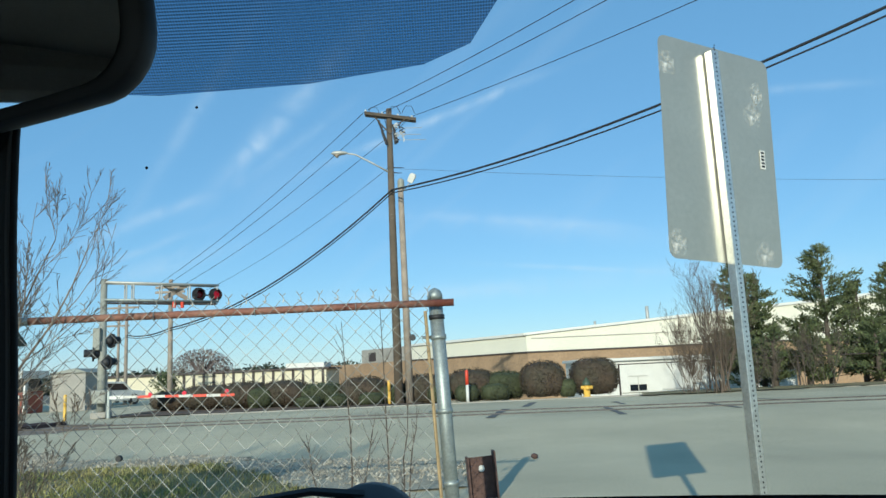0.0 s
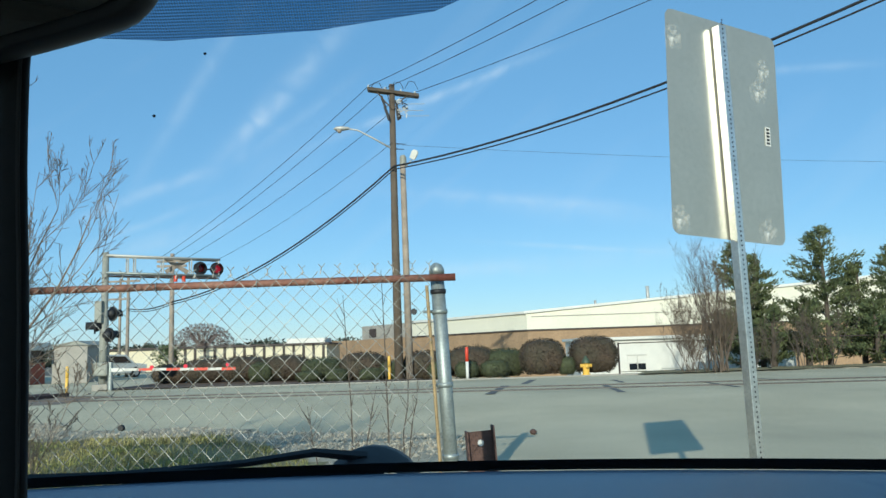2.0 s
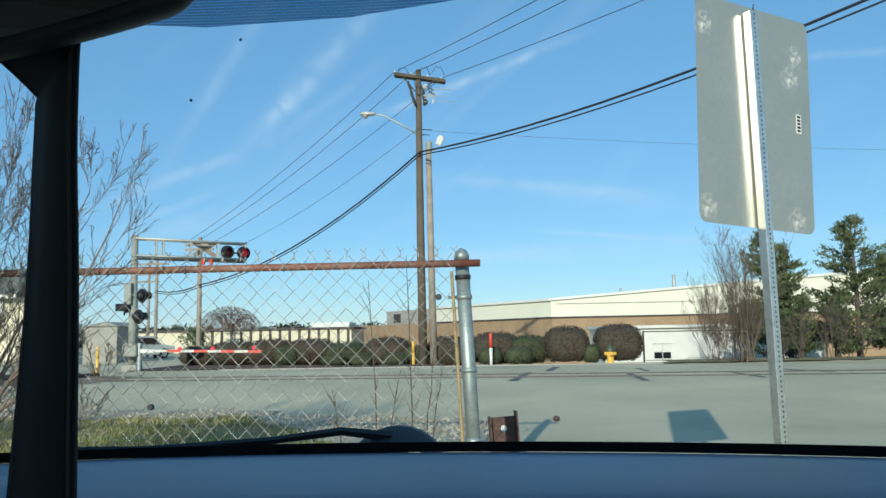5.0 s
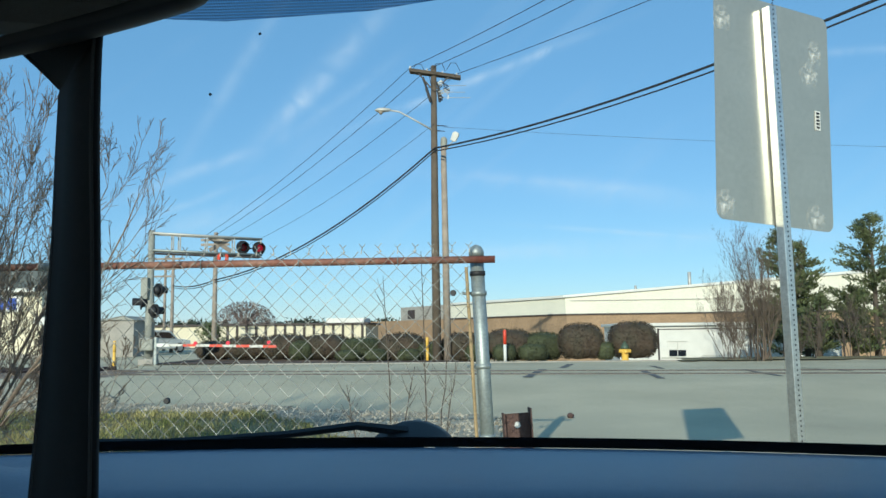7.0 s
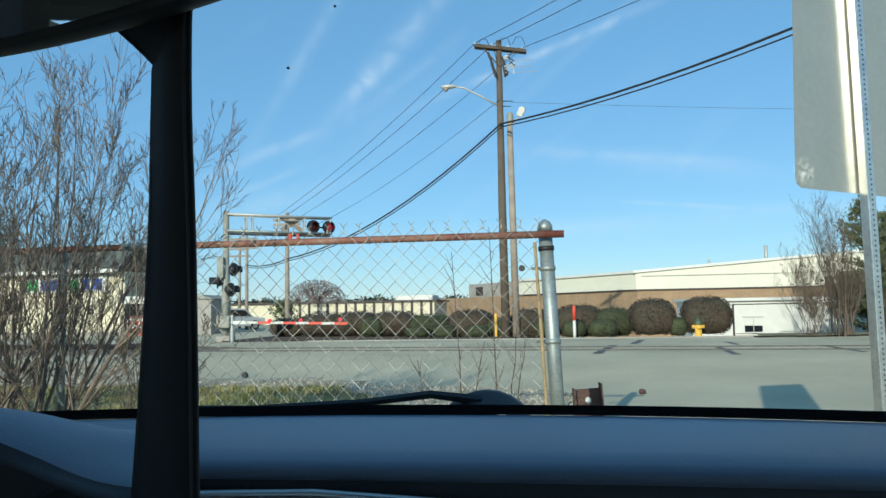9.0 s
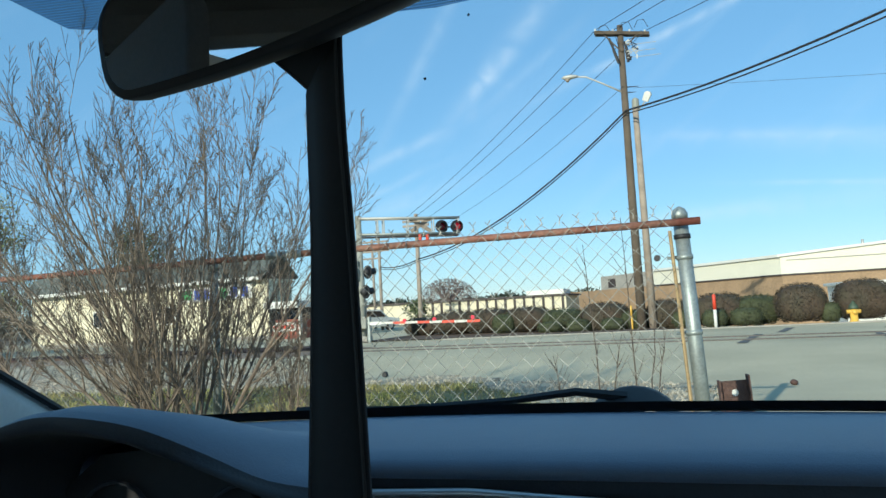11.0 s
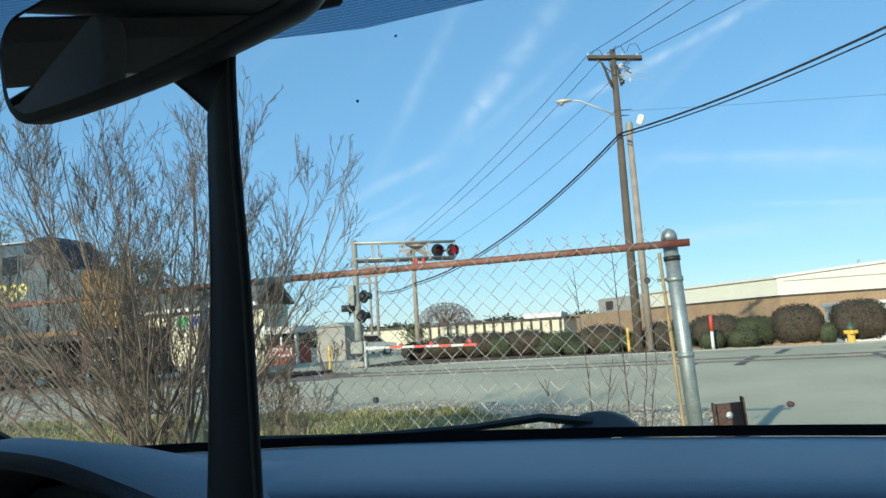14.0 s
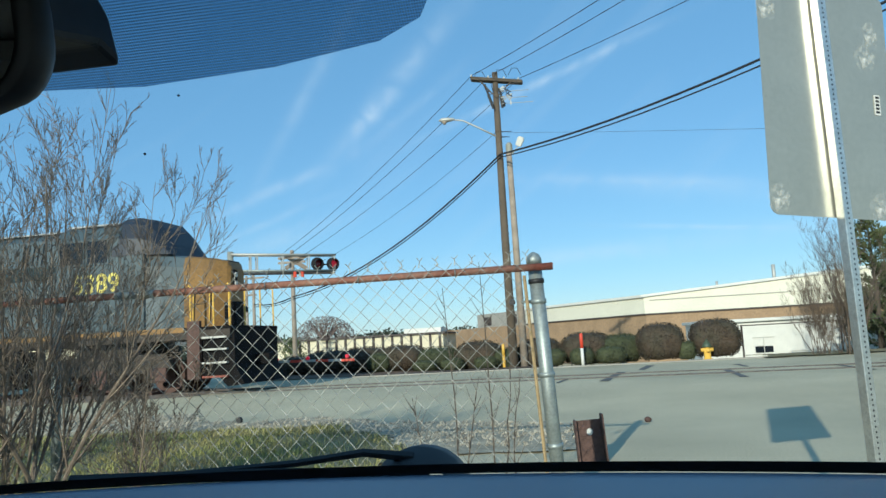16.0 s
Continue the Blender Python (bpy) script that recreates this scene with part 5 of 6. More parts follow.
def yard_fence():
    yf = thing("yard_fence", label="tall dark wire fence beside the annex", category="fence")
    for x in (6.2, 9.5, 12.8, 16.1, 19.4):
        part("post", T([(x, 29.0, -0.5), (x, 29.0, 1.30)], 0.035, 8), M_DARKTRIM, yf)
    part("top_rail", T([(6.2, 29.0, 1.27), (19.4, 29.0, 1.27)], 0.02, 6), M_DARKTRIM, yf)


yard_fence()


def long_wall():
    w = thing("warehouse", label="long pale warehouse wall with dark upright ribs", category="building")
    part("wall", B(-25, -8.3, 52, 58, -0.3, 1.85), M_HOUSE, w, "pale weathered wall")
    part("roof_edge", B(-25.2, -8.1, 51.8, 58, 1.85, 1.97), M_DARKTRIM, w)
    for k in range(16):
        part("rib", B(-18.5 + 0.66 * k, -18.35 + 0.66 * k, 51.9, 52, 0.2, 1.85), M_DARKTRIM, w)
    part("roof_box", B(-11.2, -8.6, 53, 56, 1.9, 2.3), M_WHITE, w)
    v = thing("pale_shed", label="pale grey metal shed with a low roof", category="building")
    part("wall", B(-15.9, -14.5, 31, 33, 0, 1.9), M_CONCRETE, v)
    part("roof", prism([(-16.0, 1.9), (-14.4, 1.9), (-14.9, 2.08)], "y", 30.9, 33.1), M_MAST, v)
    enlarge(w, 1.22)
    enlarge(v, 1.25)


long_wall()


def house():
    h = thing("shop_house", label="cream single-storey shop with a grey-green roof", category="building")
    h.matrix_basis = pose(-18.9, 31.8, 0.2, 0, 0, -9)
    part("wall", B(-17, 0, 0, 1.7, 0, 3.0), M_HOUSE, h, "cream siding wall")
    part("base_course", B(-17.02, 0.02, -0.05, 0, 0, 0.35), M_CONCRETE, h, "pale concrete base course")
    part("roof", prism([(-0.5, 3.0), (0.85, 4.15), (2.2, 3.0), (2.2, 3.12), (0.85, 4.3), (-0.5, 3.14)], "x", -17.4, 0.05), M_ROOF, h, "grey-green shingle roof")
    part("fascia", B(-17.4, 0.05, -0.56, -0.5, 2.95, 3.12), M_WHITE, h, "white eave board")
    sb = part("sign_board", B(-5.6, -0.9, -0.12, -0.02, 2.15, 2.85), M_WHITE, h, "white shop sign with blue and green shapes")
    for k, (x, w, mt) in enumerate(((-5.4, 0.7, M_GREENSIGN), (-4.5, 0.35, M_BLUESIGN), (-4.0, 0.45, M_BLUESIGN), (-3.4, 0.35, M_BLUESIGN), (-2.9, 0.5, M_GREENSIGN), (-2.2, 0.4, M_BLUESIGN), (-1.6, 0.45, M_BLUESIGN))):
        part("bar", B(x, x + w, -0.15, -0.12, 2.25, 2.72), mt, sb)
    for x in (-6.3, -11.5):
        w = part("window", B(x - 0.4, x + 0.4, -0.05, 0.0, 1.1, 2.0), M_WHITE, h, "small dark window")
        part("pane", B(x - 0.33, x + 0.33, -0.07, -0.05, 1.17, 1.93), M_GLASSD, w)
    for k in range(12):
        part("siding_joint", B(-17, 0, -0.012, 0, 0.5 + 0.2 * k, 0.515 + 0.2 * k), M_HOUSE, h)
    k = thing("brick_kiosk", label="small red brick kiosk with a white roof edge and arrow sign", category="kiosk")
    k.matrix_basis = pose(-15.3, 27.6, 0.2, 0, 0, -9)
    part("wall", B(-1.15, 0.25, 0, 1.0, 0, 1.05), M_REDBRICK, k, "red brick wall")
    part("window_band", B(-1.1, 0.2, 0.03, 0.95, 1.05, 1.5), M_GLASSD, k, "dark window band")
    part("roof", B(-1.3, 0.4, -0.3, 1.1, 1.5, 1.78, bev=0.02), M_WHITE, k, "white flat roof edge")
    part("corner_post", B(0.25, 0.33, -0.05, 0.1, 0, 1.5), M_WHITE, k)
    part("mullion", B(-0.5, -0.42, -0.01, 0.03, 1.05, 1.5), M_WHITE, k)
    s = part("arrow_sign", B(-1.08, 0.10, -0.05, 0.0, 0.58, 0.94), M_WHITE, k, "white sign with a red arrow and red bars")
    part("arrow", prism([(-1.03, 0.76), (-0.90, 0.86), (-0.90, 0.80), (-0.75, 0.80), (-0.75, 0.72), (-0.90, 0.72), (-0.90, 0.66)], "y", -0.06, -0.05), M_REDP, s, "red arrow")
    for j in range(4):
        part("bar", B(-0.68 + 0.19 * j, -0.54 + 0.19 * j, -0.06, -0.05, 0.68, 0.84), M_REDP, s)
    enlarge(h, 1.2)
    enlarge(k, 1.35)
    van = thing("parked_car", -20.3, 46.0, 0.2, 62, "white parked car beyond the signal", "car")
    part("body", prism([(-2.1, 0.25), (2.1, 0.25), (2.15, 0.75), (1.2, 0.85), (0.6, 1.35), (-1.0, 1.4), (-1.7, 0.9), (-2.15, 0.8)], "y", -0.85, 0.85, bev=0.05), M_WHITE, van)
    part("side_window", prism([(-1.3, 0.92), (0.95, 0.88), (0.5, 1.25), (-0.9, 1.29)], "y", -0.88, -0.855), M_GLASSD, van)
    for x in (-1.3, 1.3):
        wh = part("wheel", T([(x, -0.9, 0.31), (x, -0.65, 0.31)], 0.31, 16), M_RUBBER, van)
        part("rim", T([(x, -0.91, 0.31), (x, -0.9, 0.31)], 0.19, 12), M_SILVER, wh)


house()


# ---- trees ----
def conifer(x, y, h, r, seed, gap=0.0):
    g = ground_z(x, y)
    t = thing("conifer", x, y, g, 0, "tall shaggy green conifer with gaps in its crown", "tree", group="conifers beyond the road")
    rnd = random.Random(seed)
    part("trunk", T([(0, 0, -0.2), (0.05, 0, h * 0.5), (0, 0, h * 0.97)], [0.13, 0.08, 0.02], 8), M_BARKD, t, smooth=True)
    bm = bmesh.new()
    limbs = bmesh.new()
    for k in range(int(h * 15)):
        u = (k + rnd.random()) / (h * 15)
        z = h * (0.06 + 0.94 * u)
        a = rnd.uniform(0, 6.283)
        R = 1.5 * r * (1 - u) ** 0.75 * (0.45 + 0.75 * rnd.random()) * (0.8 + 0.7 * noise.noise((a * 1.3, z * 0.9, seed))) + 0.12
        tip = Vector((math.cos(a) * R, math.sin(a) * R, z + R * rnd.uniform(0.1, 0.55)))
        root = Vector((0, 0, z - 0.05))
        tube(limbs, [root, tip], [0.018, 0.004], 3, cap=False)
        for j in range(int(36 + 120 * R)):
            p = root.lerp(tip, rnd.uniform(0.25, 1.08)) + Vector((rnd.gauss(0, 0.085), rnd.gauss(0, 0.085), rnd.gauss(0, 0.065)))
            s = rnd.uniform(0.035, 0.085)
            d = Vector((math.cos(a) + rnd.gauss(0, 0.5), math.sin(a) + rnd.gauss(0, 0.5), 0.9)).normalized()
            e = d.orthogonal().normalized() * s * 0.45
            e.rotate(Matrix.Rotation(rnd.uniform(0, 6.28), 3, d))
            bm.faces.new([bm.verts.new(q) for q in (p - e, p + e, p + d * s * 1.9)])
    part("limbs", limbs, M_BARKD, t)
    part("crown", bm, M_CONIFER, t)


for k, (x, y, h, r) in enumerate(((11.3, 30.5, 5.2, 1.2), (12.5, 31.5, 4.9, 1.2), (14.7, 30.5, 5.6, 1.5), (16.3, 31.0, 4.3, 1.3), (17.4, 30.5, 4.7, 1.4), (19.0, 31, 5.2, 1.4), (13.4, 29.5, 2.6, 1.2), (15.9, 29.3, 2.4, 1.2), (12.0, 29.2, 2.2, 0.9), (17.6, 29.3, 2.6, 1.2), (20.3, 30.5, 5.0, 1.4))):
    conifer(x, y, h, r, 80 + k)
shrub("bare_tree", 9.0, 26.4, 14, 3.7, 0.5, 21, "leafless many-stemmed small tree beyond the road", thick=0.030, base=0.4, category="tree", up=0.8, bark=M_BRUSH, wide=1.5)
shrub("bare_tree", 8.35, 26.6, 26, 2.5, 0.95, 22, "leafless brushy round shrub beyond the road", thick=0.014, base=0.5, category="tree", bark=M_BRUSH, wide=1.25)
shrub("bare_tree", 12.6, 27.4, 9, 2.2, 0.55, 23, "leafless reddish brush below the conifers", thick=0.018, base=0.6, category="tree", bark=M_BARKD)
shrub("bare_tree", 11.0, 27.2, 7, 1.6, 0.6, 24, "leafless reddish brush below the conifers", thick=0.016, base=0.6, category="tree", bark=M_BARKD)


def leaf_tree(x, y, h, r, seed, material, label, trunk=0.25, low=0.35, dens=900, leaf=0.16):
    t = thing("tree", x, y, ground_z(x, y), 0, label, "tree")
    rnd = random.Random(seed)
    part("trunk", T([(0, 0, -0.2), (0.1, 0, h * 0.5), (0, 0.1, h * 0.9)], [trunk, trunk * 0.6, trunk * 0.15], 8), M_BARKD, t, smooth=True)
    bm, limbs = bmesh.new(), bmesh.new()
    for k in range(16):
        a, u = rnd.uniform(0, 6.283), rnd.uniform(low, 1)
        R = r * math.sin(math.pi * (0.15 + 0.8 * (u - low) / (1 - low))) * rnd.uniform(0.5, 1)
        c = Vector((math.cos(a) * R, math.sin(a) * R, h * u))
        tube(limbs, [(0, 0, h * u * 0.7), c], [trunk * 0.3, 0.02], 4, cap=False)
        q = rnd.uniform(0.22, 0.42) * r
        for _ in range(dens // 16):
            p = c + Vector((rnd.gauss(0, q), rnd.gauss(0, q), rnd.gauss(0, q * 0.6)))
            bm.faces.new([bm.verts.new(p + Vector((rnd.uniform(-1, 1), rnd.uniform(-1, 1), rnd.uniform(-1, 1))) * leaf) for _ in range(3)])
    part("limbs", limbs, M_BARKD, t)
    part("crown", bm, material, t)


leaf_tree(-49, 44, 11.0, 2.3, 31, M_PALEGREEN, "slim tree with sparse yellow-green leaves", dens=9000, leaf=0.11, low=0.2)
leaf_tree(-54.5, 45, 10.6, 2.2, 32, M_PALEGREEN, "slim tree with sparse yellow-green leaves", dens=8500, leaf=0.12, low=0.2)
leaf_tree(-41, 50, 9.0, 1.7, 33, M_CONIFER, "tall pine behind the shop", dens=5200, leaf=0.12, low=0.55)
for k in range(5):
    leaf_tree(-84.6 - 7.2 * k, 60 - k, (13.8, 16.3, 17.0, 15.5, 17.5)[k], (1.9, 3.6, 3.8, 3.6, 4.0)[k], 34 + k, M_CONIFER, "tall dark pine beyond the tracks", dens=(4500, 9000, 9000, 8000, 8000)[k], leaf=0.2, low=0.5)


def dome_tree(x, y, rx, z0, rz, seed):
    t = thing("tree", x, y, ground_z(x, y), 0, "round-crowned leafless grey tree behind the warehouse", "tree")
    rnd = random.Random(seed)
    part("trunk", T([(0, 0, -0.2), (0, 0, z0)], [0.25, 0.15], 8), M_BARKD, t, smooth=True)
    bm = bmesh.new()
    for k in range(26):
        a, u = rnd.uniform(0, 6.28), rnd.uniform(0.2, 1.0)
        tube(bm, [(0, 0, z0 * 0.8), (rx * 0.5 * u * math.cos(a), 0.8 * math.sin(a), z0 + rz * 0.45), (rx * 0.95 * u * math.cos(a), 1.6 * math.sin(a), z0 + rz * 0.97 * math.sqrt(1 - 0.85 * u * u))], [0.09, 0.05, 0.02], 4, cap=False)
    part("limbs", bm, M_GREYTWIG, t)
    bm = bmesh.new()
    for k, n in ((1.0, 2600), (0.86, 2000), (0.68, 1400)):
        leafy(bm, rnd, (0, 0, z0), rx * k, rx * 0.7 * k, rz * k, n, 0.085, low=-0.15, squash=2.0)
    part("crown", bm, M_GREYTWIG, t)


dome_tree(-23.0, 72, 2.9, 2.0, 2.1, 41)
leaf_tree(-16.0, 44.0, 1.7, 0.8, 42, M_CONIFER, "small dark evergreen by the far wall", dens=1600, leaf=0.1, low=0.1)


def far_wood():
    bm = bmesh.new()
    rnd = random.Random(9)
    for k in range(900):
        a = radians(-72 + 118 * rnd.random())
        d = rnd.uniform(150, 190)
        cx, cy, h = math.sin(a) * d, math.cos(a) * d, rnd.uniform(2.6, 3.9) + 0.9 * noise.noise((a * 14, 0, 0))
        for _ in range(26):
            p = Vector((cx + rnd.gauss(0, 1.6), cy + rnd.gauss(0, 1.6), h * rnd.random() ** 0.6))
            bm.faces.new([bm.verts.new(p + Vector((rnd.uniform(-1, 1), rnd.uniform(-1, 1), rnd.uniform(-1, 1))) * 0.8) for _ in range(3)])
    tagged(part("far_woods", bm, M_FARTREE), "distant dark line of woods", "woods", kind="stuff")


far_wood()


# ---- locomotive ----
M_CABDARK = mat("near-black cab paint", (0.022, 0.028, 0.042), 0.55, var=0.2, scale=2)
M_PALEYEL = mat("pale yellow lettering", (0.65, 0.55, 0.12), 0.5, var=0.15, scale=5)


def locomotive():
    L = thing("locomotive", label="grey-blue diesel locomotive with a yellow nose on the track", category="locomotive")
    # local x runs ahead with 0 at the front platform edge, y=-1.5 is the near side, z from the rail head
    yn, yf = -1.5, 1.5
    part("frame", B(-21.5, -0.1, yn, yf, 1.50, 1.74), M_LOCODUST, L, "dusty brown underframe")
    part("stripe", B(-20.8, -1.5, yn - 0.012, yn - 0.002, 1.70, 1.84), M_LOCOYEL, L, "yellow sill stripe")
    part("walkway", B(-20.9, -0.05, yn, yf, 1.745, 1.83), M_LOCOBLK, L)
    # long hood with its radiator flare
    def hood(prof, x0, x1, name, material, label=""):
        return part(name, prism(prof, "x", x0, x1, bev=0.03), material, L, label)
    hood([(yn + 0.45, 1.83), (yn + 0.45, 4.35), (yn + 0.85, 4.72), (yf - 0.85, 4.72), (yf - 0.45, 4.35), (yf - 0.45, 1.83)], -20.6, -5.6, "long_hood", M_LOCOBLUE, "grey-blue engine hood")
    hood([(yn + 0.25, 3.6), (yn + 0.05, 4.05), (yn + 0.1, 4.76), (yf - 0.1, 4.76), (yf - 0.05, 4.05), (yf - 0.25, 3.6)], -20.3, -16.2, "radiator_housing", M_LOCOBLUE)
    hood([(yn + 0.40, 3.55), (yn + 0.15, 3.9), (yn + 0.30, 4.70), (yn + 0.8, 4.95), (yf - 0.8, 4.95), (yf - 0.30, 4.70), (yf - 0.15, 3.9), (yf - 0.4, 3.55)], -10.9, -5.7, "blower_housing", M_LOCOBLUE)
    # thin pale slab paints the sun's highlight along the hood roof
    part("roof_panel", B(-10.6, -5.9, -0.85, 0.85, 4.955, 5.0, bev=0.01), M_LOCOSUNLIT, L, "roof panel painted pale as if sunlit")
    part("grille", prism([(3.95, yn + 0.13), (4.6, yn + 0.26), (4.6, yn + 0.33), (3.95, yn + 0.2)], "x", -6.9, -6.2), M_LOCOBLK, L, "dark air grille")
    for k in range(5):
        part("grille_bar", T([(-6.85 + 0.16 * k, yn + 0.115, 3.95), (-6.85 + 0.16 * k, yn + 0.25, 4.6)], 0.02, 4), M_LOCOBLUE, L)
    # cab with a dark wrap-round upper front, and short nose
    hood([(yn + 0.03, 1.83), (yn + 0.03, 4.55), (yn + 0.22, 4.88), (yn + 0.75, 5.05), (yf - 0.75, 5.05), (yf - 0.22, 4.88), (yf - 0.03, 4.55), (yf - 0.03, 1.83)], -5.65, -3.55, "cab", M_LOCOBLUE, "grey-blue crew cab")
    bm = bmesh.new()
    rows = []
    for x, k, top in ((-3.75, 1.01, 5.20), (-3.3, 1.01, 5.21), (-2.8, 0.96, 5.10), (-2.58, 0.91, 4.88), (-2.25, 0.80, 4.35), (-2.08, 0.74, 3.98)):
        rows.append([(x, -1.48 * k, 4.0), (x, -1.44 * k, 4.0 + (top - 4.0) * 0.42), (x, -1.2 * k, 4.0 + (top - 4.0) * 0.8), (x, -0.75 * k, top), (x, 0.75 * k, top), (x, 1.2 * k, 4.0 + (top - 4.0) * 0.8), (x, 1.44 * k, 4.0 + (top - 4.0) * 0.42), (x, 1.48 * k, 4.0)])
    loft(bm, rows)
    bm.faces.new([v for v in bm.verts if abs(v.co.x + 3.75) < 0.001])
    part("cab_canopy", bm, M_CABDARK, L, "near-black windscreen band of the cab")
    # the cab top gets the same painted sunlight
    part("cab_roof", B(-5.6, -3.7, -0.95, 0.95, 5.03, 5.09, bev=0.02), M_LOCOSUNLIT, L, "cab roof painted pale as if sunlit")
    hood([(yn + 0.03, 1.83), (yn + 0.03, 4.02), (yf - 0.03, 4.02), (yf - 0.03, 1.83)], -3.55, -2.75, "cab_lower_front", M_LOCOBLUE)
    for x0, x1 in ((-5.45, -4.7), (-4.55, -3.9)):
        win = part("side_window", B(x0, x1, yn + 0.008, yn + 0.035, 3.86, 4.5), M_GLASSD, L, "dark cab side window")
        for a, b, c, d in ((x0 - 0.05, x0, 3.8, 4.55), (x1, x1 + 0.05, 3.8, 4.55), (x0, x1, 3.8, 3.86), (x0, x1, 4.5, 4.55)):
            part("window_frame", B(a, b, yn - 0.005, yn + 0.035, c, d), M_LOCOBLUE, win)
    part("door_seam", B(-6.0, -5.95, yn + 0.43, yn + 0.448, 1.9, 3.9), M_LOCOBLK, L)
    # the nose narrows ahead; its rear third keeps the body colour
    def nose_piece(name, material, spans, label=""):
        bm = bmesh.new()
        rows = [[(x, -w, 1.83), (x, -w, top - 0.35), (x, -w * 0.9, top - 0.06), (x, -w * 0.75, top), (x, w * 0.75, top), (x, w * 0.9, top - 0.06), (x, w, top - 0.35), (x, w, 1.83)] for x, w, top in spans]
        vr = loft(bm, rows)
        bm.faces.new(vr[-1]), bm.faces.new(vr[0][::-1])
        bmesh.ops.recalc_face_normals(bm, faces=bm.faces)
        return part(name, bm, material, L, label)
    nose_piece("nose_rear", M_LOCOBLUE, [(-2.80, 1.40, 4.02), (-2.3, 1.30, 3.99), (-1.72, 1.08, 3.93)])
    nose = nose_piece("nose", M_LOCOYEL, [(-1.72, 1.085, 3.93), (-1.0, 0.72, 3.84), (-0.68, 0.50, 3.74), (-0.60, 0.42, 3.55)], "tapered yellow nose")
    part("nose_top", prism([(-0.72, 3.75), (-0.70, 3.78), (-2.6, 4.06), (-2.6, 4.0)], "y", -0.36, 0.36), M_CABDARK, nose)
    part("number_board", B(-0.66, -0.56, -0.30, -0.08, 2.95, 3.5), M_LOCOBLK, nose, "dark lamp housing with pale lamps")
    for z in (3.2, 3.45):
        part("headlight", T([(-0.57, -0.19, z - 0.1), (-0.53, -0.19, z - 0.1)], 0.075, 10), M_WHITE, nose)
    for x, w in ((-1.5, 1.0), (-1.1, 0.80)):
        part("grab_iron", T([(x, -w, 2.0), (x + 0.05, -w - 0.03, 3.0)], 0.018, 5), M_YELLOW, nose)
    # number painted on the cab side
    num = bpy.data.curves.new("cab_number", "FONT")
    num.body, num.size, num.extrude, num.offset, num.align_x = "5389", 0.78, 0.004, 0.012, "CENTER"
    num.materials.append(M_PALEYEL)
    cab_number = new("cab_number", num)
    cab_number.parent = L
    cab_number.matrix_basis = pose(-4.3, yn + 0.022, 3.0, 90, 0, 0)
    tagged(cab_number, "pale yellow painted number")
    for k in range(15):
        x = -20.2 + 0.94 * k
        part("hood_door", B(x, x + 0.78, yn + 0.43, yn + 0.45, 1.95, 3.45), M_LOCOBLUE, L)
    # front platform: pilot, steps, handrails, coupler
    part("pilot", prism([(-0.55, 1.74), (-0.02, 1.74), (-0.02, 0.75), (0.25, 0.22), (-0.25, 0.16), (-0.55, 0.5)], "y", yn + 0.1, yf - 0.1), M_LOCOBLK, L, "black pilot plate and plough")
    part("coupler", B(-0.05, 0.42, -0.16, 0.16, 0.70, 1.02, bev=0.03), M_LOCOBLK, L)
    steps = part("step_well", B(-1.3, -0.15, yn + 0.15, yn + 0.2, 0.45, 1.5), M_LOCOBLK, L)
    for k, (z, mt) in enumerate(((0.42, M_REDBRICK), (0.80, M_ALU), (1.17, M_ALU), (1.5, M_ALU))):
        part("step", B(-0.95, -0.2, yn - 0.02, yn + 0.2, z, z + 0.05), mt, steps)
    part("step_side", B(-1.4, -1.02, yn - 0.01, yn + 0.12, 0.4, 2.0), M_DARKRUST, L, "rusty brown step side")
    for x, y in ((-1.3, yn), (-0.6, yn), (-0.12, yn), (-0.15, yn + 0.1), (-0.15, 0.5), (-0.15, -0.5), (-0.15, yf - 0.1)):
        part("handrail", T([(x, y + 0.03, 1.8), (x, y + 0.03, 2.95), (x - 0.06, y + 0.06, 3.0)], 0.024, 6), M_YELLOW, L, "yellow handrail")
    for k in range(11):
        x = -20 + 1.25 * k
        part("handrail_post", T([(x, yn + 0.04, 1.83), (x, yn + 0.04, 2.9)], 0.018, 5), M_LOCOBLUE, L)
    part("side_rail", T([(-20, yn + 0.04, 2.9), (-7.4, yn + 0.04, 2.9)], 0.018, 5), M_LOCOBLUE, L)
    part("end_box", B(-0.42, -0.05, yn + 0.3, yn + 0.75, 1.83, 2.5, bev=0.03), M_LOCOBLK, L, "black box on the front platform")
    # trucks, wheels, tank
    part("fuel_tank", prism([(yn + 0.1, 0.55), (yn + 0.4, 0.28), (yf - 0.4, 0.28), (yf - 0.1, 0.55), (yf - 0.1, 1.45), (yn + 0.1, 1.45)], "x", -13.6, -8.3, bev=0.04), M_LOCODUST, L, "dusty fuel tank")
    for cx in (-4.3, -17.0):
        truck = part("truck_frame", prism([(cx - 2.3, 0.75), (cx - 2.1, 1.15), (cx + 2.1, 1.15), (cx + 2.3, 0.75), (cx + 1.6, 0.62), (cx - 1.6, 0.62)], "y", yn + 0.22, yn + 0.42), M_LOCODUST, L, "dusty brown truck side frame")
        part("truck_bolster", B(cx - 1.0, cx + 1.0, yn + 0.5, yf - 0.5, 0.7, 1.5), M_LOCODUST, truck)
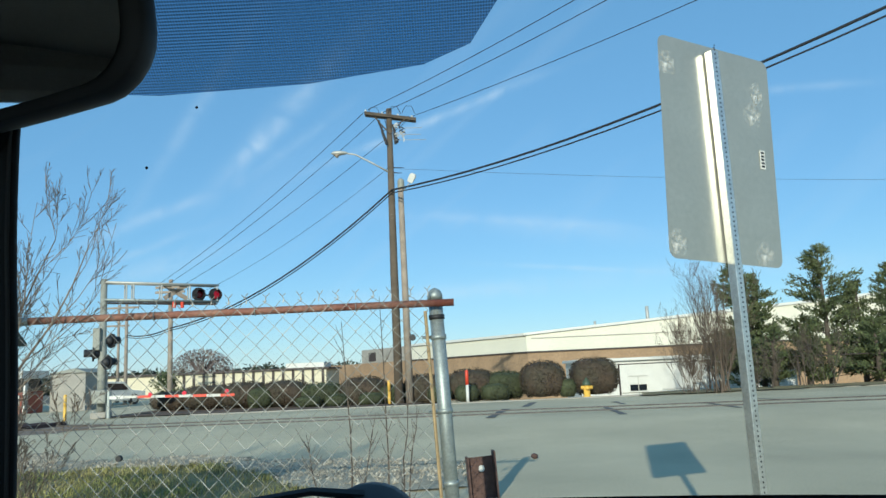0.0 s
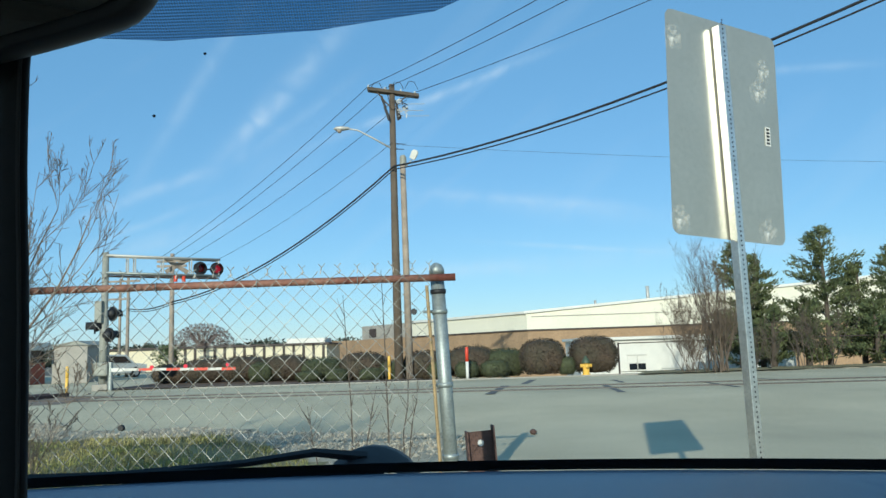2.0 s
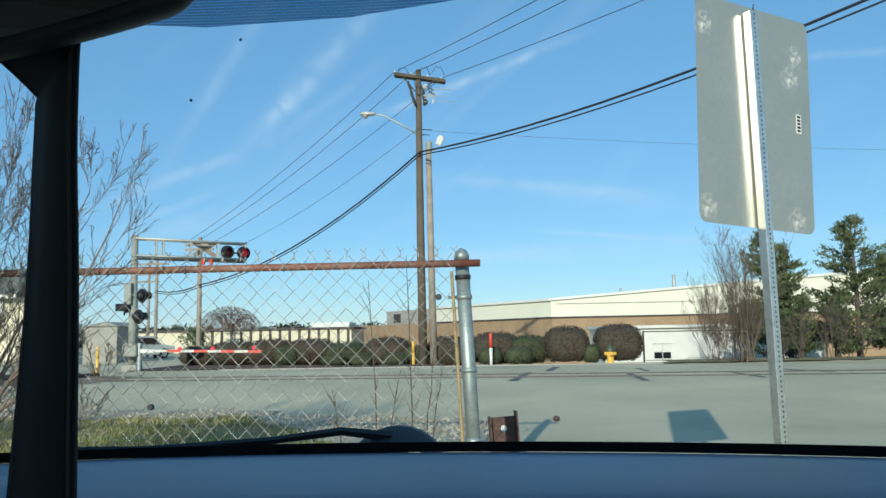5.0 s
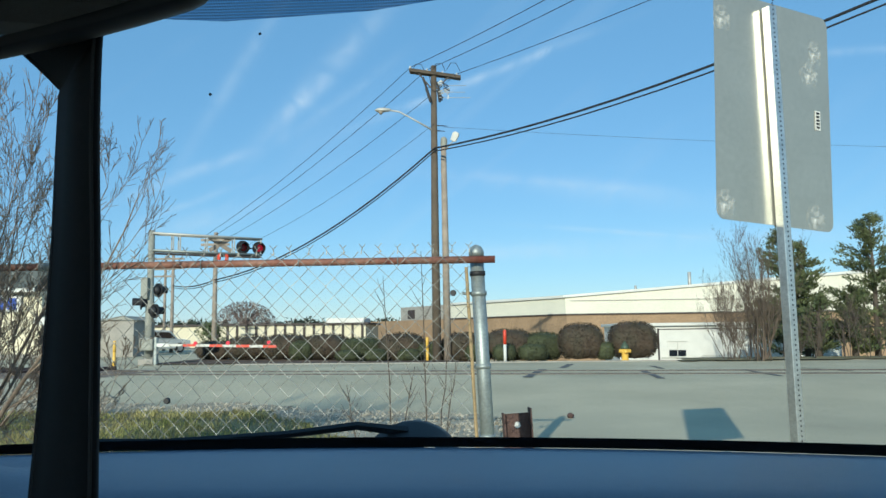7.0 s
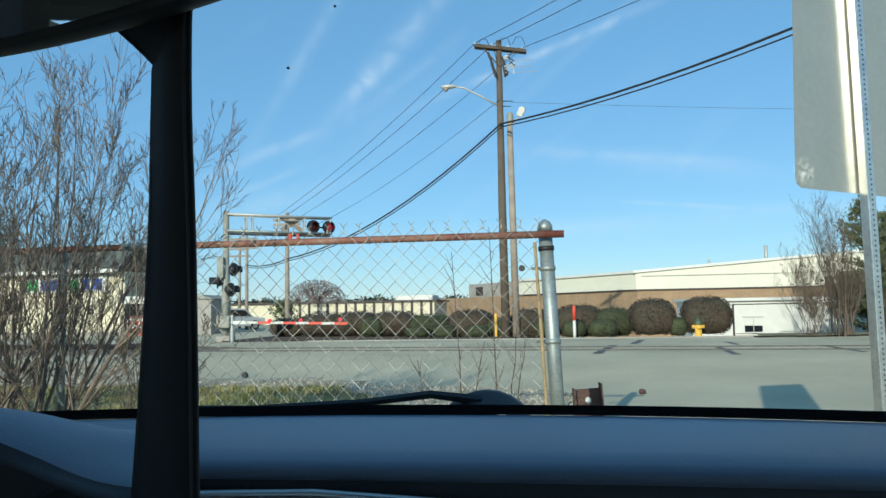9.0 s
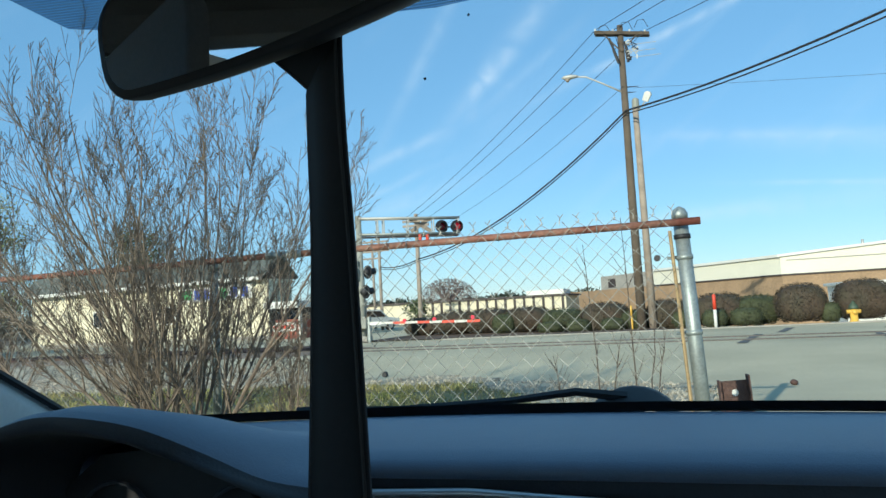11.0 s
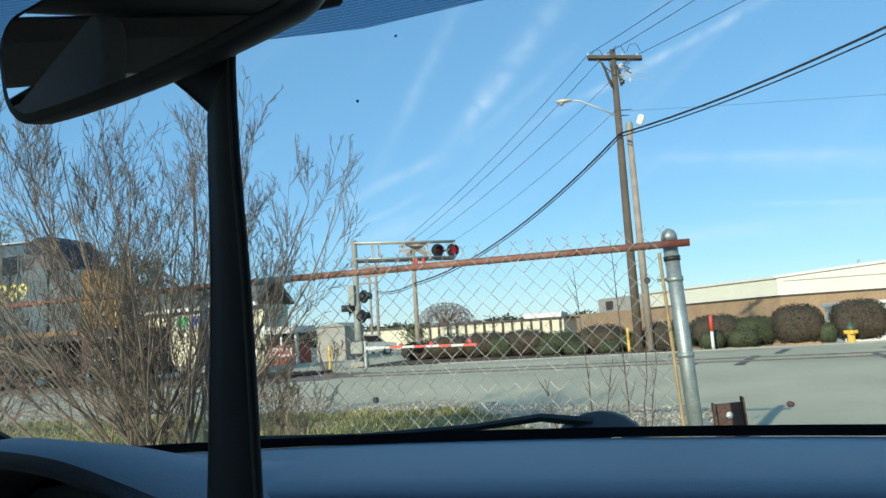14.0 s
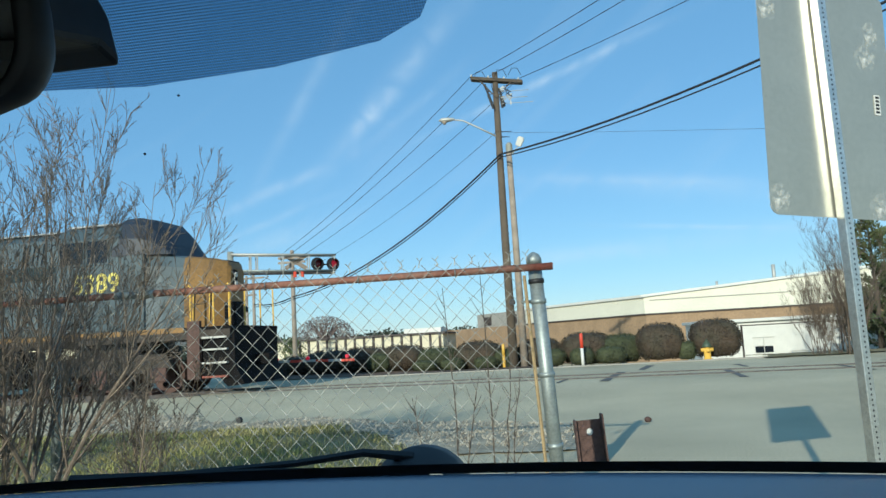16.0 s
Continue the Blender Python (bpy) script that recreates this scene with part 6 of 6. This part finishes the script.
        for dx in (-1.9, 0, 1.9):
            part("spring_box", B(cx + dx - 0.26, cx + dx + 0.26, yn + 0.12, yn + 0.24, 0.36, 0.76, bev=0.04), M_DARKRUST, truck)
    wheel = None
    for cx in (-4.3, -17.0):
        for dx in (-1.9, 0, 1.9):
            x = cx + dx
            if wheel is None:
                bm = T([(0, -0.80, 0), (0, -0.68, 0), (0, -0.67, 0), (0, 0.67, 0), (0, 0.68, 0), (0, 0.80, 0)], [0.50, 0.53, 0.08, 0.08, 0.53, 0.50], 24)
                wheel = part("wheelset", bm, M_DARKRUST, L, "worn steel wheelset")
                for k in range(3):
                    part("wheel_boss", T([(0.28 * math.cos(k * 2.094), -0.83, 0.28 * math.sin(k * 2.094)), (0.28 * math.cos(k * 2.094), -0.79, 0.28 * math.sin(k * 2.094))], 0.07, 8), M_LOCOBLK, wheel)
                w = wheel
            else:
                w = copy_thing(wheel, pose(0, 0, 0))
            w.matrix_basis = pose(x, 0, 0.53)
            WHEELS.append((w, x))
    return L


WHEELS = []
LOCO = locomotive()

# front edge of the locomotive along the track, second by second
LOCO_X = [(0.0, -79.5), (5.0, -57.5), (10.0, -35.4), (11.0, -31.1), (12.0, -26.75), (13.0, -22.3), (14.0, -17.85), (15.0, -13.3), (15.5, -11.05), (16.0, -8.85)]


def motions():
    stretch = 1 / math.cos(math.atan(TRACK_SLOPE))
    def place(x):
        s = track_slope(x - 6)
        return pose(x, on_track(x - 6) + 6 * s, ground_z(x, on_track(x)) + 0.03 + 0.09 * smooth01(-6, -16, x), 0, 0, math.degrees(math.atan(s)))
    grid = [i * 0.5 for i in range(33)]
    xs = np.interp(grid, [t for t, _ in LOCO_X], [x for _, x in LOCO_X])
    walk(LOCO, [(t, place(float(x))) for t, x in zip(grid, xs)])
    # the wheels roll with the ground that they cover
    times = [i * 0.1 for i in range(161)]
    xs = np.interp(times, [t for t, _ in LOCO_X], [x for _, x in LOCO_X])
    for w, x in WHEELS:
        walk(w, [(t, pose(x, 0, 0.53, 0, math.degrees(d * stretch / 0.53) % 360, 0)) for t, d in zip(times, xs)])


motions()
